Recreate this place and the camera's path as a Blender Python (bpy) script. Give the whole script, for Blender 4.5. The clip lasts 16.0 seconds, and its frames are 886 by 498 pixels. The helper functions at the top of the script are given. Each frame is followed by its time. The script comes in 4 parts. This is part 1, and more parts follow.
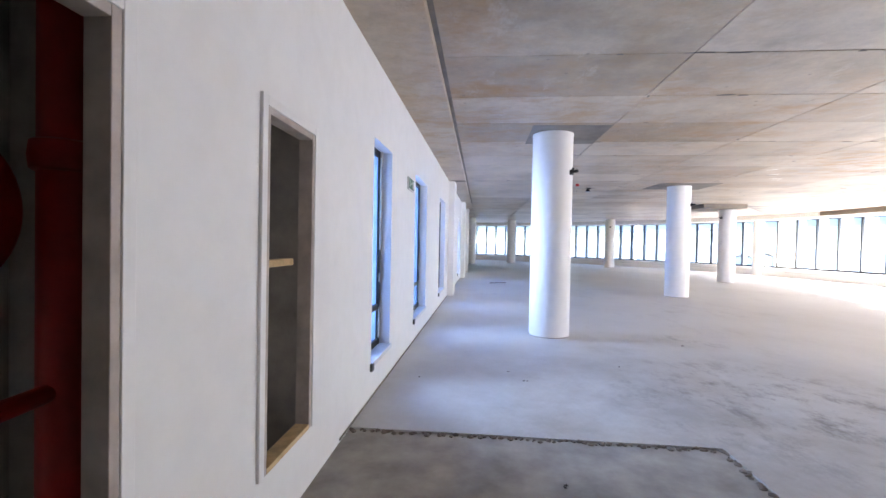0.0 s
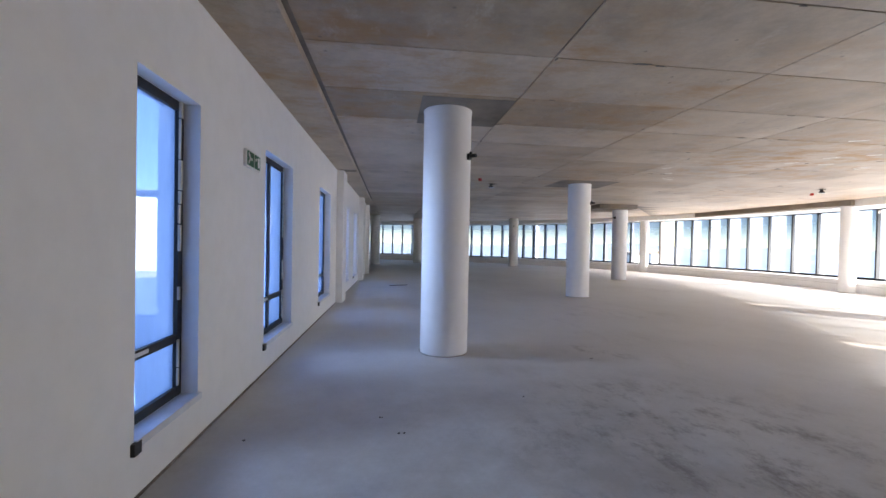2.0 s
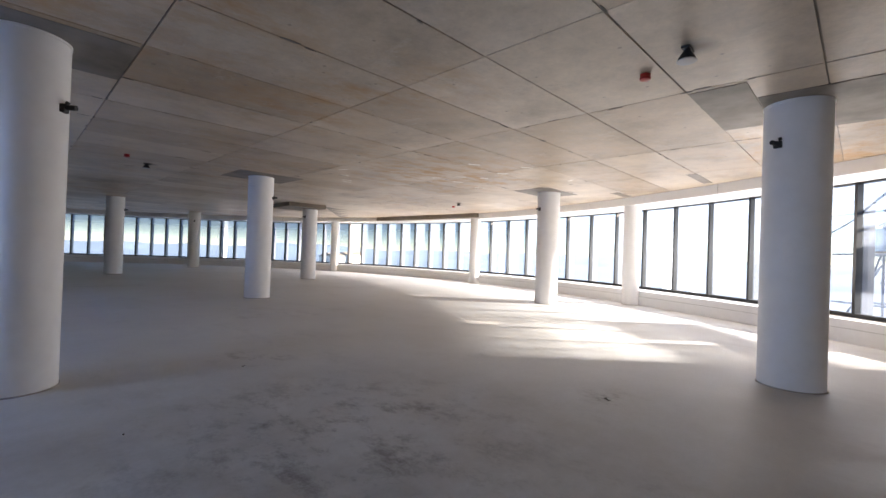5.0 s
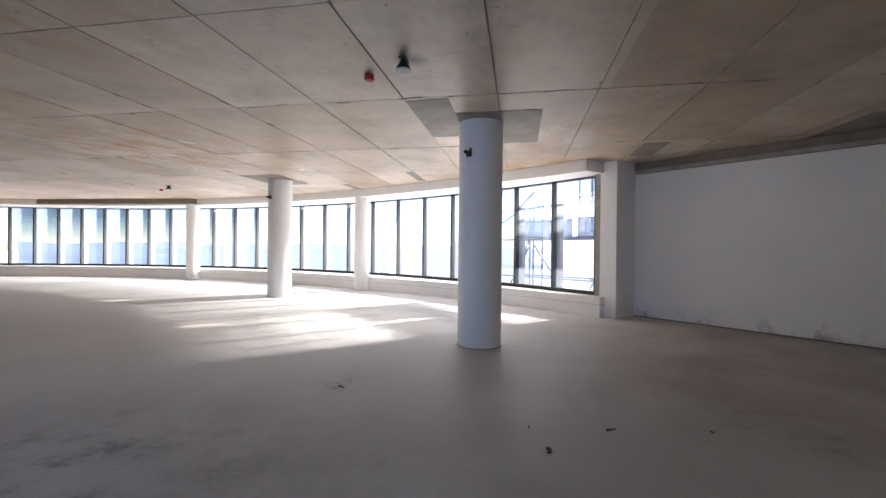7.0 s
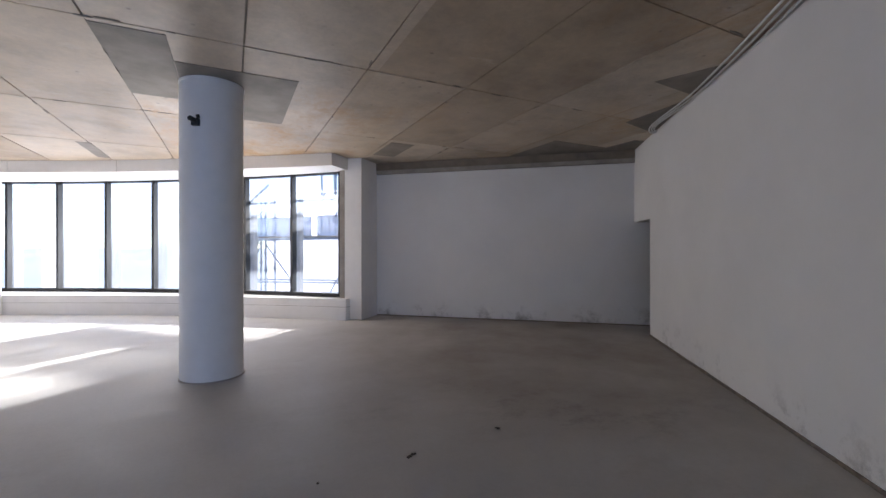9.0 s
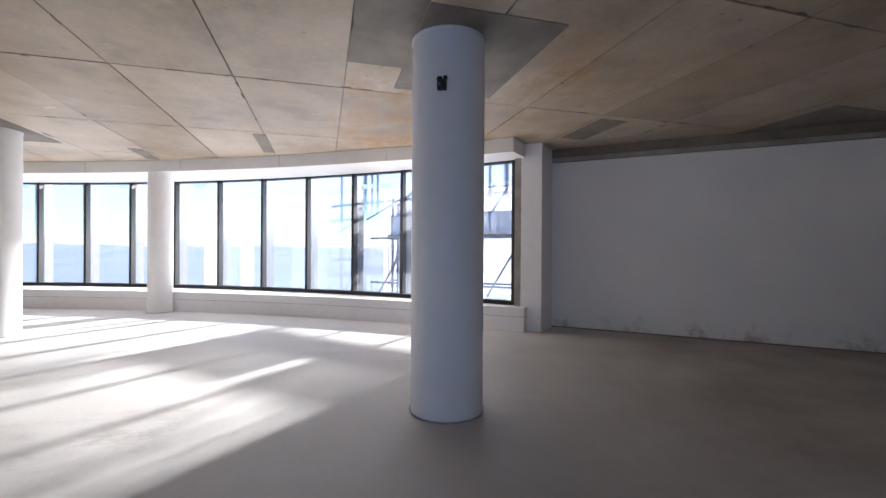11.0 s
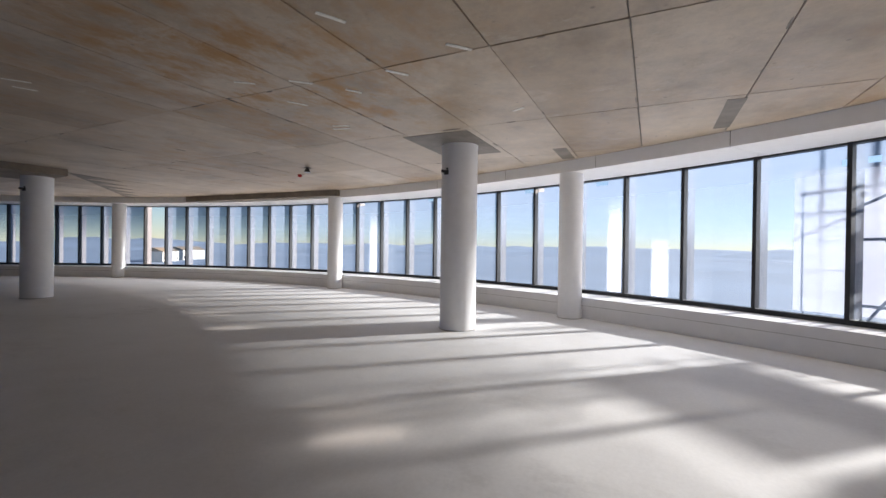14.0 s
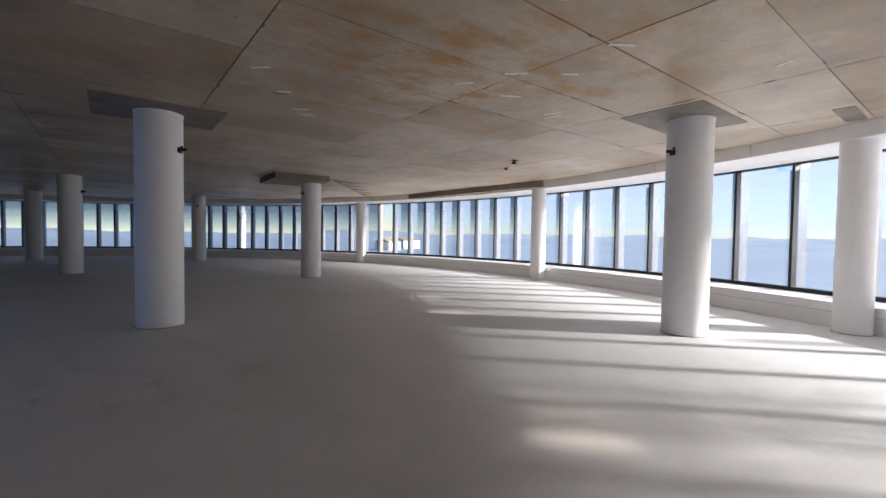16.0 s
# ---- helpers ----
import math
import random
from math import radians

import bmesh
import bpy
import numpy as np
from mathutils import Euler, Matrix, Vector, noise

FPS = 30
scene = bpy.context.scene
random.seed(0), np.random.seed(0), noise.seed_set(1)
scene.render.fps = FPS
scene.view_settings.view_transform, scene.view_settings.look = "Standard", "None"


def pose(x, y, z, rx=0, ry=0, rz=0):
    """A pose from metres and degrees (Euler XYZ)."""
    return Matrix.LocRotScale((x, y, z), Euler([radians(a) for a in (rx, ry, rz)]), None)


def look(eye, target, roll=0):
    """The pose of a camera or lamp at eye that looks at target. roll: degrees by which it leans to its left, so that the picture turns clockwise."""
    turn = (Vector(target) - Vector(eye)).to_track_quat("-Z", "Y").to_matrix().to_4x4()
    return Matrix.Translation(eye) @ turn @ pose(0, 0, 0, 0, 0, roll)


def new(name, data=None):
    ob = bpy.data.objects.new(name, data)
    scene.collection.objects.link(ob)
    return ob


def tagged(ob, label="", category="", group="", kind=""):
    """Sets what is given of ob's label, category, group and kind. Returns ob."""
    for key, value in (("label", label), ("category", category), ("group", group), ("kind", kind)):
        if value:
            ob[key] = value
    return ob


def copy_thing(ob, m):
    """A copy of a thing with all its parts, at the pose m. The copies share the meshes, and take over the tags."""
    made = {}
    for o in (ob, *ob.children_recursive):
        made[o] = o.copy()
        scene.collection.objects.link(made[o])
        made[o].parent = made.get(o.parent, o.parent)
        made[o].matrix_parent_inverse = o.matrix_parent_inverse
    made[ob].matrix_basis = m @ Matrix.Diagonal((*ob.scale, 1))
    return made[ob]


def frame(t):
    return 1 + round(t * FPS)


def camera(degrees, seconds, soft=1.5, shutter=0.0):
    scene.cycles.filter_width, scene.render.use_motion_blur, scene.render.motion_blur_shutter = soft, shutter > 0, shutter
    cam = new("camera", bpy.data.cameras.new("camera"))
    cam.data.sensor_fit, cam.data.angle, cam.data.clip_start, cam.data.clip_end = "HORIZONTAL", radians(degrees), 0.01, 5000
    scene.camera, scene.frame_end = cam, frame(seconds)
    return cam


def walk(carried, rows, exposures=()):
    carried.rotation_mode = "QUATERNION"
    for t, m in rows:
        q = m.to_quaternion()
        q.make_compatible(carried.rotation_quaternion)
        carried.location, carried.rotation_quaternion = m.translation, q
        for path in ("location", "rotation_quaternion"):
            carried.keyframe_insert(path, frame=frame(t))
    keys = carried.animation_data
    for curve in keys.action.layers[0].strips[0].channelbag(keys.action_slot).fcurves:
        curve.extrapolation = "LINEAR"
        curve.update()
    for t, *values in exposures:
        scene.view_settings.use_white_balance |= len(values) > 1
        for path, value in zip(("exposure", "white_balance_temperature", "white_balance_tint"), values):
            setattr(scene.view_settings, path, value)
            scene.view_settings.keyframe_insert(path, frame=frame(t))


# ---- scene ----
cam = camera(92.1, 16.0)
PATH = [
    (0, (-0.266, -0.087, 1.52), (-0.438, 1.905, 1.489), 1.1),
    (0.5, (-0.185, 0.356, 1.529), (-0.248, 2.355, 1.503), 1.1),
    (1, (-0.143, 0.724, 1.536), (-0.136, 2.724, 1.504), 1.1),
    (1.5, (-0.011, 1.042, 1.529), (0.097, 3.039, 1.495), 1.2),
    (2, (0.156, 1.296, 1.52), (0.4, 3.281, 1.493), 1.1),
    (2.5, (0.272, 1.478, 1.5), (0.711, 3.429, 1.48), 1.0),
    (3, (0.381, 1.585, 1.489), (1.033, 3.475, 1.477), 1.1),
    (3.5, (0.466, 1.573, 1.497), (1.293, 3.394, 1.48), 1.1),
    (4, (0.612, 1.526, 1.476), (1.632, 3.246, 1.468), 1.2),
    (4.5, (0.738, 1.533, 1.48), (1.971, 3.108, 1.469), 1.0),
    (4.7, (0.815, 1.504, 1.44), (2.124, 3.016, 1.441), 1.5),
    (6.8, (0.942, 1.556, 1.494), (2.889, 2.014, 1.48), 0.7),
    (7, (0.952, 1.517, 1.482), (2.921, 1.867, 1.472), 0.6),
    (7.5, (1.028, 1.453, 1.467), (3.028, 1.502, 1.462), 0.2),
    (8, (1.18, 1.46, 1.476), (3.161, 1.184, 1.486), 0.1),
    (8.2, (1.277, 1.49, 1.473), (3.236, 1.083, 1.485), -0.1),
    (10.3, (2.913, 2.62, 1.426), (4.775, 1.892, 1.43), 0.1),
    (10.5, (3.201, 2.75, 1.459), (5.075, 2.053, 1.465), 0.5),
    (11, (3.687, 3.191, 1.472), (5.614, 2.654, 1.47), 0.4),
    (11.5, (4.147, 3.636, 1.471), (6.127, 3.352, 1.465), 0.2),
    (12, (4.527, 4.027, 1.484), (6.527, 4.03, 1.479), 0.5),
    (12.5, (4.804, 4.4, 1.515), (6.788, 4.651, 1.506), 0.6),
    (13, (5.017, 4.716, 1.508), (6.956, 5.206, 1.501), 0.7),
    (13.5, (5.101, 4.974, 1.508), (6.975, 5.671, 1.5), 0.8),
    (14, (5.13, 5.16, 1.508), (6.927, 6.037, 1.495), 0.8),
    (14.5, (5.139, 5.245, 1.505), (6.828, 6.316, 1.481), 0.9),
    (15, (5.154, 5.298, 1.505), (6.711, 6.553, 1.465), 0.9),
    (15.5, (5.147, 5.34, 1.502), (6.548, 6.767, 1.448), 0.9),
    (16, (5.125, 5.393, 1.51), (6.354, 6.969, 1.443), 0.8),
]
BETWEEN = [  # the turn that is carried across the unseen stretches
    (9.2, (1.98, 2.02, 1.46), (3.76, 1.10, 1.46), 0.0),
]
SKIP = (10.3,)
ROWS = sorted([r for r in PATH if r[0] not in SKIP] + BETWEEN)
walk(cam, [(t, look(eye, target, roll)) for t, eye, target, roll in ROWS],
     exposures=[(t, e, k, 16) for t, e, k in ((0.0, 4.5, 7300), (0.5, 3.75, 7250), (1.0, 3.6, 7350), (1.5, 3.5, 7500), (2.5, 2.95, 7700), (4.5, 2.8, 7800), (7.0, 2.65, 7400), (8.2, 2.7, 7150), (10.5, 2.4, 7050), (12.0, 1.9, 7100), (14.0, 1.52, 7150), (16.0, 1.82, 7200))])

# ---------------------------------------------------------------- light
SUN_FROM = Vector((0.692, -0.722, 0.0)).normalized()
SUN_UP = radians(21.2)
world = bpy.data.worlds.new("sky")
scene.world = world
world.use_nodes = True
wn = world.node_tree
sky = wn.nodes.new("ShaderNodeTexSky")
sky.sky_type = "NISHITA"
sky.sun_disc = False
sky.sun_elevation = SUN_UP
sky.sun_rotation = math.atan2(SUN_FROM.x, SUN_FROM.y)
sky.dust_density = 0.15
sky.ozone_density = 4.0
sky.altitude = 1200.0
wn.nodes["Background"].inputs["Strength"].default_value = 0.052
wn.links.new(sky.outputs[0], wn.nodes["Background"].inputs["Color"])
sun = new("sun", bpy.data.lights.new("sun", "SUN"))
sun.data.energy = 5.0
sun.data.angle = radians(2.1)
sun.data.color = (1.0, 0.95, 0.89)
sun_dir = Vector((SUN_FROM.x * math.cos(SUN_UP), SUN_FROM.y * math.cos(SUN_UP), math.sin(SUN_UP)))
sun.matrix_world = look((40 * sun_dir.x, 40 * sun_dir.y, 40 * sun_dir.z), (0, 0, 0))


def sky_lamp(name, eye, target, wide, high, watts, colour, spread=96):
    """Daylight entering through an opening."""
    la = bpy.data.lights.new(name, "AREA")
    la.shape, la.size, la.size_y, la.energy, la.color, la.spread = "RECTANGLE", wide, high, watts, colour, radians(spread)
    ob = new(name, la)
    ob.matrix_world = look(eye, target)


# skylight falling in under the window heads and light thrown up from the ground over the sills
for mid_deg in range(-36, 80, 19):
    c, d = math.cos(radians(mid_deg)), math.sin(radians(mid_deg))
    for z, dz, watts, col in ((3.0, -0.75, 8.5, (0.97, 0.97, 1.0)), (0.6, 0.85, 14.0, (1.0, 0.94, 0.86))):
        r = 23.3
        eye = (-5.603 + r * c, 16.871 + r * d, z)
        watts *= (0.68 if dz > 0 else 0.9) if mid_deg < -10 else 0.05 if mid_deg > 30 else 0.65 if mid_deg > -5 else 1.0
        sky_lamp("window_light", eye, (eye[0] - 0.62 * c, eye[1] - 0.62 * d, z + dz), 7.2, 0.3, watts, col, 140 if mid_deg < -10 else 96)
for y, wide in ((4.32, 0.7), (6.97, 0.95), (10.4, 0.95), (14.23, 0.75), (16.8, 0.75)):
    sky_lamp("window_light", (-1.38, y, 1.45), (0.6, y - 0.5, 1.4), wide, 2.0, 3.6, (0.38, 0.6, 1.0))


# daylight falling straight in through the bay by the blind wall
for mid_deg in (-38,):
    c, d = math.cos(radians(mid_deg)), math.sin(radians(mid_deg))
    eye = (-5.603 + 23.4 * c, 16.871 + 23.4 * d, 1.9)
    sky_lamp("window_light", eye, (8.6, -3.9, 2.0), 4.0, 1.8, 8.0, (0.97, 0.98, 1.0), 130)


# ---------------------------------------------------------------- materials
def mat(name, rough=0.6, metal=0.0):
    m = bpy.data.materials.new(name)
    m.use_nodes = True
    b = m.node_tree.nodes["Principled BSDF"]
    b.inputs["Roughness"].default_value = rough
    b.inputs["Metallic"].default_value = metal
    return m, m.node_tree, b


def node(nt, kind, **values):
    n = nt.nodes.new(kind)
    for key, v in values.items():
        n.inputs[key].default_value = v
    return n


def noise_tex(nt, scale, detail=6.0, rough=0.6, stretch=None, kind="Object"):
    n = node(nt, "ShaderNodeTexNoise", Scale=scale, Detail=detail, Roughness=rough)
    co = nt.nodes.new("ShaderNodeTexCoord")
    src = co.outputs[kind]
    if stretch:
        mp = nt.nodes.new("ShaderNodeMapping")
        mp.inputs["Scale"].default_value = stretch
        nt.links.new(src, mp.inputs["Vector"])
        src = mp.outputs[0]
    nt.links.new(src, n.inputs["Vector"])
    return n


def ramp(nt, fac, stops):
    r = nt.nodes.new("ShaderNodeValToRGB")
    el = r.color_ramp.elements
    while len(el) < len(stops):
        el.new(0.5)
    for e, (p, c) in zip(el, stops):
        e.position = p
        e.color = (*c, 1) if len(c) == 3 else c
    nt.links.new(fac, r.inputs[0])
    return r.outputs[0]


def mix(nt, fac, a, b, how="MIX"):
    m = nt.nodes.new("ShaderNodeMix")
    m.data_type, m.blend_type = "RGBA", how
    for sock, v in ((m.inputs[0], fac), (m.inputs[6], a), (m.inputs[7], b)):
        if isinstance(v, (int, float)):
            sock.default_value = v
        elif isinstance(v, tuple):
            sock.default_value = (*v, 1)
        else:
            nt.links.new(v, sock)
    return m.outputs[2]


def bump(nt, b, height, strength, distance):
    n = node(nt, "ShaderNodeBump", Strength=strength, Distance=distance)
    nt.links.new(height, n.inputs["Height"])
    nt.links.new(n.outputs[0], b.inputs["Normal"])


def grey(v, warm=0.0):
    return (v * (1 + warm), v, v * (1 - warm))


def plain(name, colour, rough=0.6, metal=0.0, vary=0.12, scale=9.0, relief=0.1):
    """A surface with a base colour, slight blotches and fine relief."""
    m, nt, b = mat(name, rough, metal)
    n = noise_tex(nt, scale)
    lo, hi = tuple(c * (1 - vary) for c in colour), tuple(min(1, c * (1 + vary)) for c in colour)
    nt.links.new(ramp(nt, n.outputs[0], [(0.3, lo), (0.7, hi)]), b.inputs["Base Color"])
    if relief:
        bump(nt, b, noise_tex(nt, scale * 12).outputs[0], relief, 0.004)
    return m


def make_paint():
    """White emulsion on skimmed plaster, with roller marks and faint scuffs."""
    m, nt, b = mat("white_paint", 0.62)
    big, fine = noise_tex(nt, 0.7, 5), noise_tex(nt, 6.0, 8)
    c = mix(nt, 0.5, ramp(nt, big.outputs[0], [(0.3, grey(0.79, 0.012)), (0.7, grey(0.86, 0.012))]),
            ramp(nt, fine.outputs[0], [(0.25, grey(0.78, 0.015)), (0.6, grey(0.86, 0.012))]))
    nt.links.new(c, b.inputs["Base Color"])
    bump(nt, b, noise_tex(nt, 45, 5).outputs[0], 0.12, 0.004)
    return m


def make_old_paint():
    """White wall with grime splashed along its foot."""
    m, nt, b = mat("grimy_white_paint", 0.7)
    big, fine = noise_tex(nt, 0.8, 6), noise_tex(nt, 5.0, 9, 0.7)
    c = ramp(nt, big.outputs[0], [(0.3, grey(0.79, 0.012)), (0.7, grey(0.86, 0.012))])
    geo = nt.nodes.new("ShaderNodeNewGeometry")
    sep = nt.nodes.new("ShaderNodeSeparateXYZ")
    nt.links.new(geo.outputs["Position"], sep.inputs[0])
    low = nt.nodes.new("ShaderNodeMapRange")
    for k, v in (("From Min", 0.0), ("From Max", 0.4), ("To Min", 1.0), ("To Max", 0.0)):
        low.inputs[k].default_value = v
    nt.links.new(sep.outputs[2], low.inputs["Value"])
    spl = ramp(nt, noise_tex(nt, 2.2, 9, 0.75).outputs[0], [(0.5, (0, 0, 0)), (0.68, (1, 1, 1))])
    f = mix(nt, 1.0, low.outputs[0], spl, "MULTIPLY")
    c = mix(nt, f, c, (0.27, 0.25, 0.24))
    nt.links.new(c, b.inputs["Base Color"])
    bump(nt, b, fine.outputs[0], 0.15, 0.006)
    return m


def near_spot(nt, centre, r0, r1):
    """1 within r0 of a point, fading to 0 at r1."""
    geo = nt.nodes.new("ShaderNodeNewGeometry")
    far = nt.nodes.new("ShaderNodeVectorMath")
    far.operation = "DISTANCE"
    far.inputs[1].default_value = centre
    nt.links.new(geo.outputs["Position"], far.inputs[0])
    m = nt.nodes.new("ShaderNodeMapRange")
    for k, v in (("From Min", r0), ("From Max", r1), ("To Min", 1.0), ("To Max", 0.0)):
        m.inputs[k].default_value = v
    nt.links.new(far.outputs["Value"], m.inputs["Value"])
    return m.outputs[0]


def make_screed():
    """Power-floated screed: pale grey, trowel arcs, damp stains and footprints, slightly shiny."""
    m, nt, b = mat("screed", 0.45)
    big = noise_tex(nt, 0.35, 7, 0.62)
    mid = noise_tex(nt, 1.9, 9, 0.7)
    fine = noise_tex(nt, 26, 6, 0.7)
    c = ramp(nt, big.outputs[0], [(0.28, grey(0.52, 0.02)), (0.52, grey(0.64, 0.005)), (0.72, grey(0.7, 0.0))])
    c = mix(nt, 0.35, c, ramp(nt, mid.outputs[0], [(0.3, grey(0.5, 0.02)), (0.6, grey(0.7, 0.0))]))
    c = mix(nt, 0.22, c, ramp(nt, fine.outputs[0], [(0.3, grey(0.4, 0.03)), (0.7, grey(0.66, 0.02))]))
    # browner, darker zone round a point before the blind wall
    brown_zone = mix(nt, 1.0, near_spot(nt, (7.2, -2.6, 0.0), 2.0, 6.5), ramp(nt, noise_tex(nt, 0.6, 8, 0.65).outputs[0], [(0.3, grey(0.55)), (0.6, grey(1.0))]), "MULTIPLY")
    c = mix(nt, brown_zone, c, (0.3, 0.262, 0.232))
    # browner, darker zone round a point near the camera's start
    start_zone = mix(nt, 1.0, near_spot(nt, (1.6, 3.4, 0.0), 1.2, 4.6), ramp(nt, noise_tex(nt, 0.8, 9, 0.7).outputs[0], [(0.32, grey(0.15)), (0.62, grey(0.85))]), "MULTIPLY")
    c = mix(nt, start_zone, c, (0.34, 0.305, 0.275))
    stain = ramp(nt, noise_tex(nt, 0.9, 10, 0.78, (1.0, 0.55, 1.0)).outputs[0], [(0.55, (0, 0, 0)), (0.72, (1, 1, 1))])
    c = mix(nt, mix(nt, 0.28, (0, 0, 0), stain), c, (0.24, 0.215, 0.195))
    where = ramp(nt, noise_tex(nt, 0.3, 2).outputs[0], [(0.56, (0, 0, 0)), (0.7, (0.6, 0.6, 0.6))])
    for centre, r0, r1 in (((2.75, 4.4, 0.0), 0.7, 2.0), ((3.12, 7.05, 0.0), 0.15, 0.6), ((5.2, 3.35, 0.0), 0.0, 0.5)):
        where = mix(nt, 1.0, where, near_spot(nt, centre, r0, r1), "ADD")
    scrape = ramp(nt, noise_tex(nt, 2.6, 10, 0.8, (1.0, 0.65, 1.0)).outputs[0], [(0.5, (0, 0, 0)), (0.64, (1, 1, 1))])
    c = mix(nt, mix(nt, 1.0, where, mix(nt, 0.75, (0, 0, 0), scrape), "MULTIPLY"), c, (0.15, 0.128, 0.118))
    nt.links.new(c, b.inputs["Base Color"])
    r = ramp(nt, mid.outputs[0], [(0.3, grey(0.48)), (0.7, grey(0.72))])
    nt.links.new(r, b.inputs["Roughness"])
    bump(nt, b, mid.outputs[0], 0.12, 0.01)
    return m


def make_soffit():
    """Board-marked concrete soffit: each sheet its own tone, rust-brown water stains, blow holes."""
    m, nt, b = mat("soffit_concrete", 0.55)
    geo = nt.nodes.new("ShaderNodeNewGeometry")
    tone = ramp(nt, geo.outputs["Random Per Island"], [(0.0, (0.43, 0.34, 0.25)), (0.5, (0.535, 0.445, 0.345)), (1.0, (0.59, 0.51, 0.42))])
    cloud = ramp(nt, noise_tex(nt, 0.8, 8, 0.68).outputs[0], [(0.28, grey(0.55, 0.05)), (0.5, grey(0.9, 0.02)), (0.72, grey(1.12, 0.0))])
    c = mix(nt, 1.0, tone, cloud, "MULTIPLY")
    fine = noise_tex(nt, 7, 9, 0.75)
    c = mix(nt, 1.0, c, ramp(nt, fine.outputs[0], [(0.3, grey(0.8)), (0.6, grey(1.05))]), "MULTIPLY")
    near = near_spot(nt, (8.3, 9.2, 3.36), 0.8, 3.6)
    odd = ramp(nt, noise_tex(nt, 0.22, 3).outputs[0], [(0.5, (0, 0, 0)), (0.66, (0.7, 0.7, 0.7))])
    rust_at = mix(nt, 1.0, near, odd, "ADD")
    rust_in = ramp(nt, noise_tex(nt, 1.5, 10, 0.7, (0.8, 1.35, 1)).outputs[0], [(0.44, (0, 0, 0)), (0.62, (1, 1, 1))])
    c = mix(nt, mix(nt, 1.0, rust_at, rust_in, "MULTIPLY"), c, (0.4, 0.21, 0.06))
    holes = node(nt, "ShaderNodeTexVoronoi", Scale=3.4)
    co = nt.nodes.new("ShaderNodeTexCoord")
    nt.links.new(co.outputs["Object"], holes.inputs["Vector"])
    dots = ramp(nt, holes.outputs["Distance"], [(0.035, (1, 1, 1)), (0.085, (0, 0, 0))])
    c = mix(nt, mix(nt, 0.6, (0, 0, 0), dots), c, (0.12, 0.1, 0.09))
    blot = ramp(nt, noise_tex(nt, 3.1, 10, 0.8).outputs[0], [(0.58, (0, 0, 0)), (0.7, (1, 1, 1))])
    some = ramp(nt, noise_tex(nt, 0.5, 3).outputs[0], [(0.42, (0.15, 0.15, 0.15)), (0.62, (0.75, 0.75, 0.75))])
    c = mix(nt, mix(nt, 1.0, blot, some, "MULTIPLY"), c, (0.21, 0.165, 0.125))
    pale = ramp(nt, noise_tex(nt, 1.3, 9, 0.75, (2.0, 1.0, 1.0)).outputs[0], [(0.58, (0, 0, 0)), (0.72, (0.5, 0.5, 0.5))])
    c = mix(nt, pale, c, (0.6, 0.55, 0.48))
    for spot in ((5.12, 2.6, 3.355), (12.98, 12.7, 3.355), (3.25, 14.1, 3.355)):
        c = mix(nt, mix(nt, 0.7, (0, 0, 0), near_spot(nt, spot, 0.03, 0.2)), c, (0.05, 0.04, 0.035))
    nt.links.new(c, b.inputs["Base Color"])
    nt.links.new(ramp(nt, fine.outputs[0], [(0.3, grey(0.3)), (0.7, grey(0.6))]), b.inputs["Roughness"])
    bump(nt, b, fine.outputs[0], 0.15, 0.006)
    return m


def make_glass(name, film, tint=(0.88, 0.93, 0.97), rise=0.0, low=1.35, dusty=(0.23, 0.29, 0.38)):
    """Clear pane; film: how much dusty protective film clouds it."""
    m = bpy.data.materials.new(name)
    m.use_nodes = True
    nt = m.node_tree
    nt.nodes.clear()
    out = nt.nodes.new("ShaderNodeOutputMaterial")
    clear = node(nt, "ShaderNodeBsdfTransparent", Color=(*tint, 1))
    dust = node(nt, "ShaderNodeBsdfTranslucent", Color=(*dusty, 1))
    gloss = node(nt, "ShaderNodeBsdfGlossy", Color=(0.9, 0.95, 1.0, 1), Roughness=0.02)
    fac = ramp(nt, noise_tex(nt, 1.1, 6, 0.65, (1, 1, 0.35)).outputs[0], [(0.3, grey(film * 0.75)), (0.7, grey(min(1, film * 1.2)))])
    if rise:
        co = nt.nodes.new("ShaderNodeTexCoord")
        sep = nt.nodes.new("ShaderNodeSeparateXYZ")
        nt.links.new(co.outputs["Object"], sep.inputs[0])
        mr = nt.nodes.new("ShaderNodeMapRange")
        for k, v in (("From Min", low), ("From Max", 2.95), ("To Min", 0.0), ("To Max", rise)):
            mr.inputs[k].default_value = v
        nt.links.new(sep.outputs[2], mr.inputs["Value"])
        fac = mix(nt, mr.outputs[0], fac, (1.0, 1.0, 1.0))
    body = nt.nodes.new("ShaderNodeMixShader")
    nt.links.new(fac, body.inputs[0])
    nt.links.new(clear.outputs[0], body.inputs[1])
    nt.links.new(dust.outputs[0], body.inputs[2])
    lw = node(nt, "ShaderNodeLayerWeight", Blend=0.5)
    up = nt.nodes.new("ShaderNodeMath")
    up.operation = "POWER"
    up.inputs[1].default_value = 4.5
    nt.links.new(lw.outputs["Facing"], up.inputs[0])
    fres = nt.nodes.new("ShaderNodeMath")
    fres.operation = "MULTIPLY_ADD"
    fres.inputs[1].default_value, fres.inputs[2].default_value = 0.7, 0.03
    nt.links.new(up.outputs[0], fres.inputs[0])
    top = nt.nodes.new("ShaderNodeMixShader")
    nt.links.new(fres.outputs[0], top.inputs[0])
    nt.links.new(body.outputs[0], top.inputs[1])
    nt.links.new(gloss.outputs[0], top.inputs[2])
    nt.links.new(top.outputs[0], out.inputs[0])
    return m


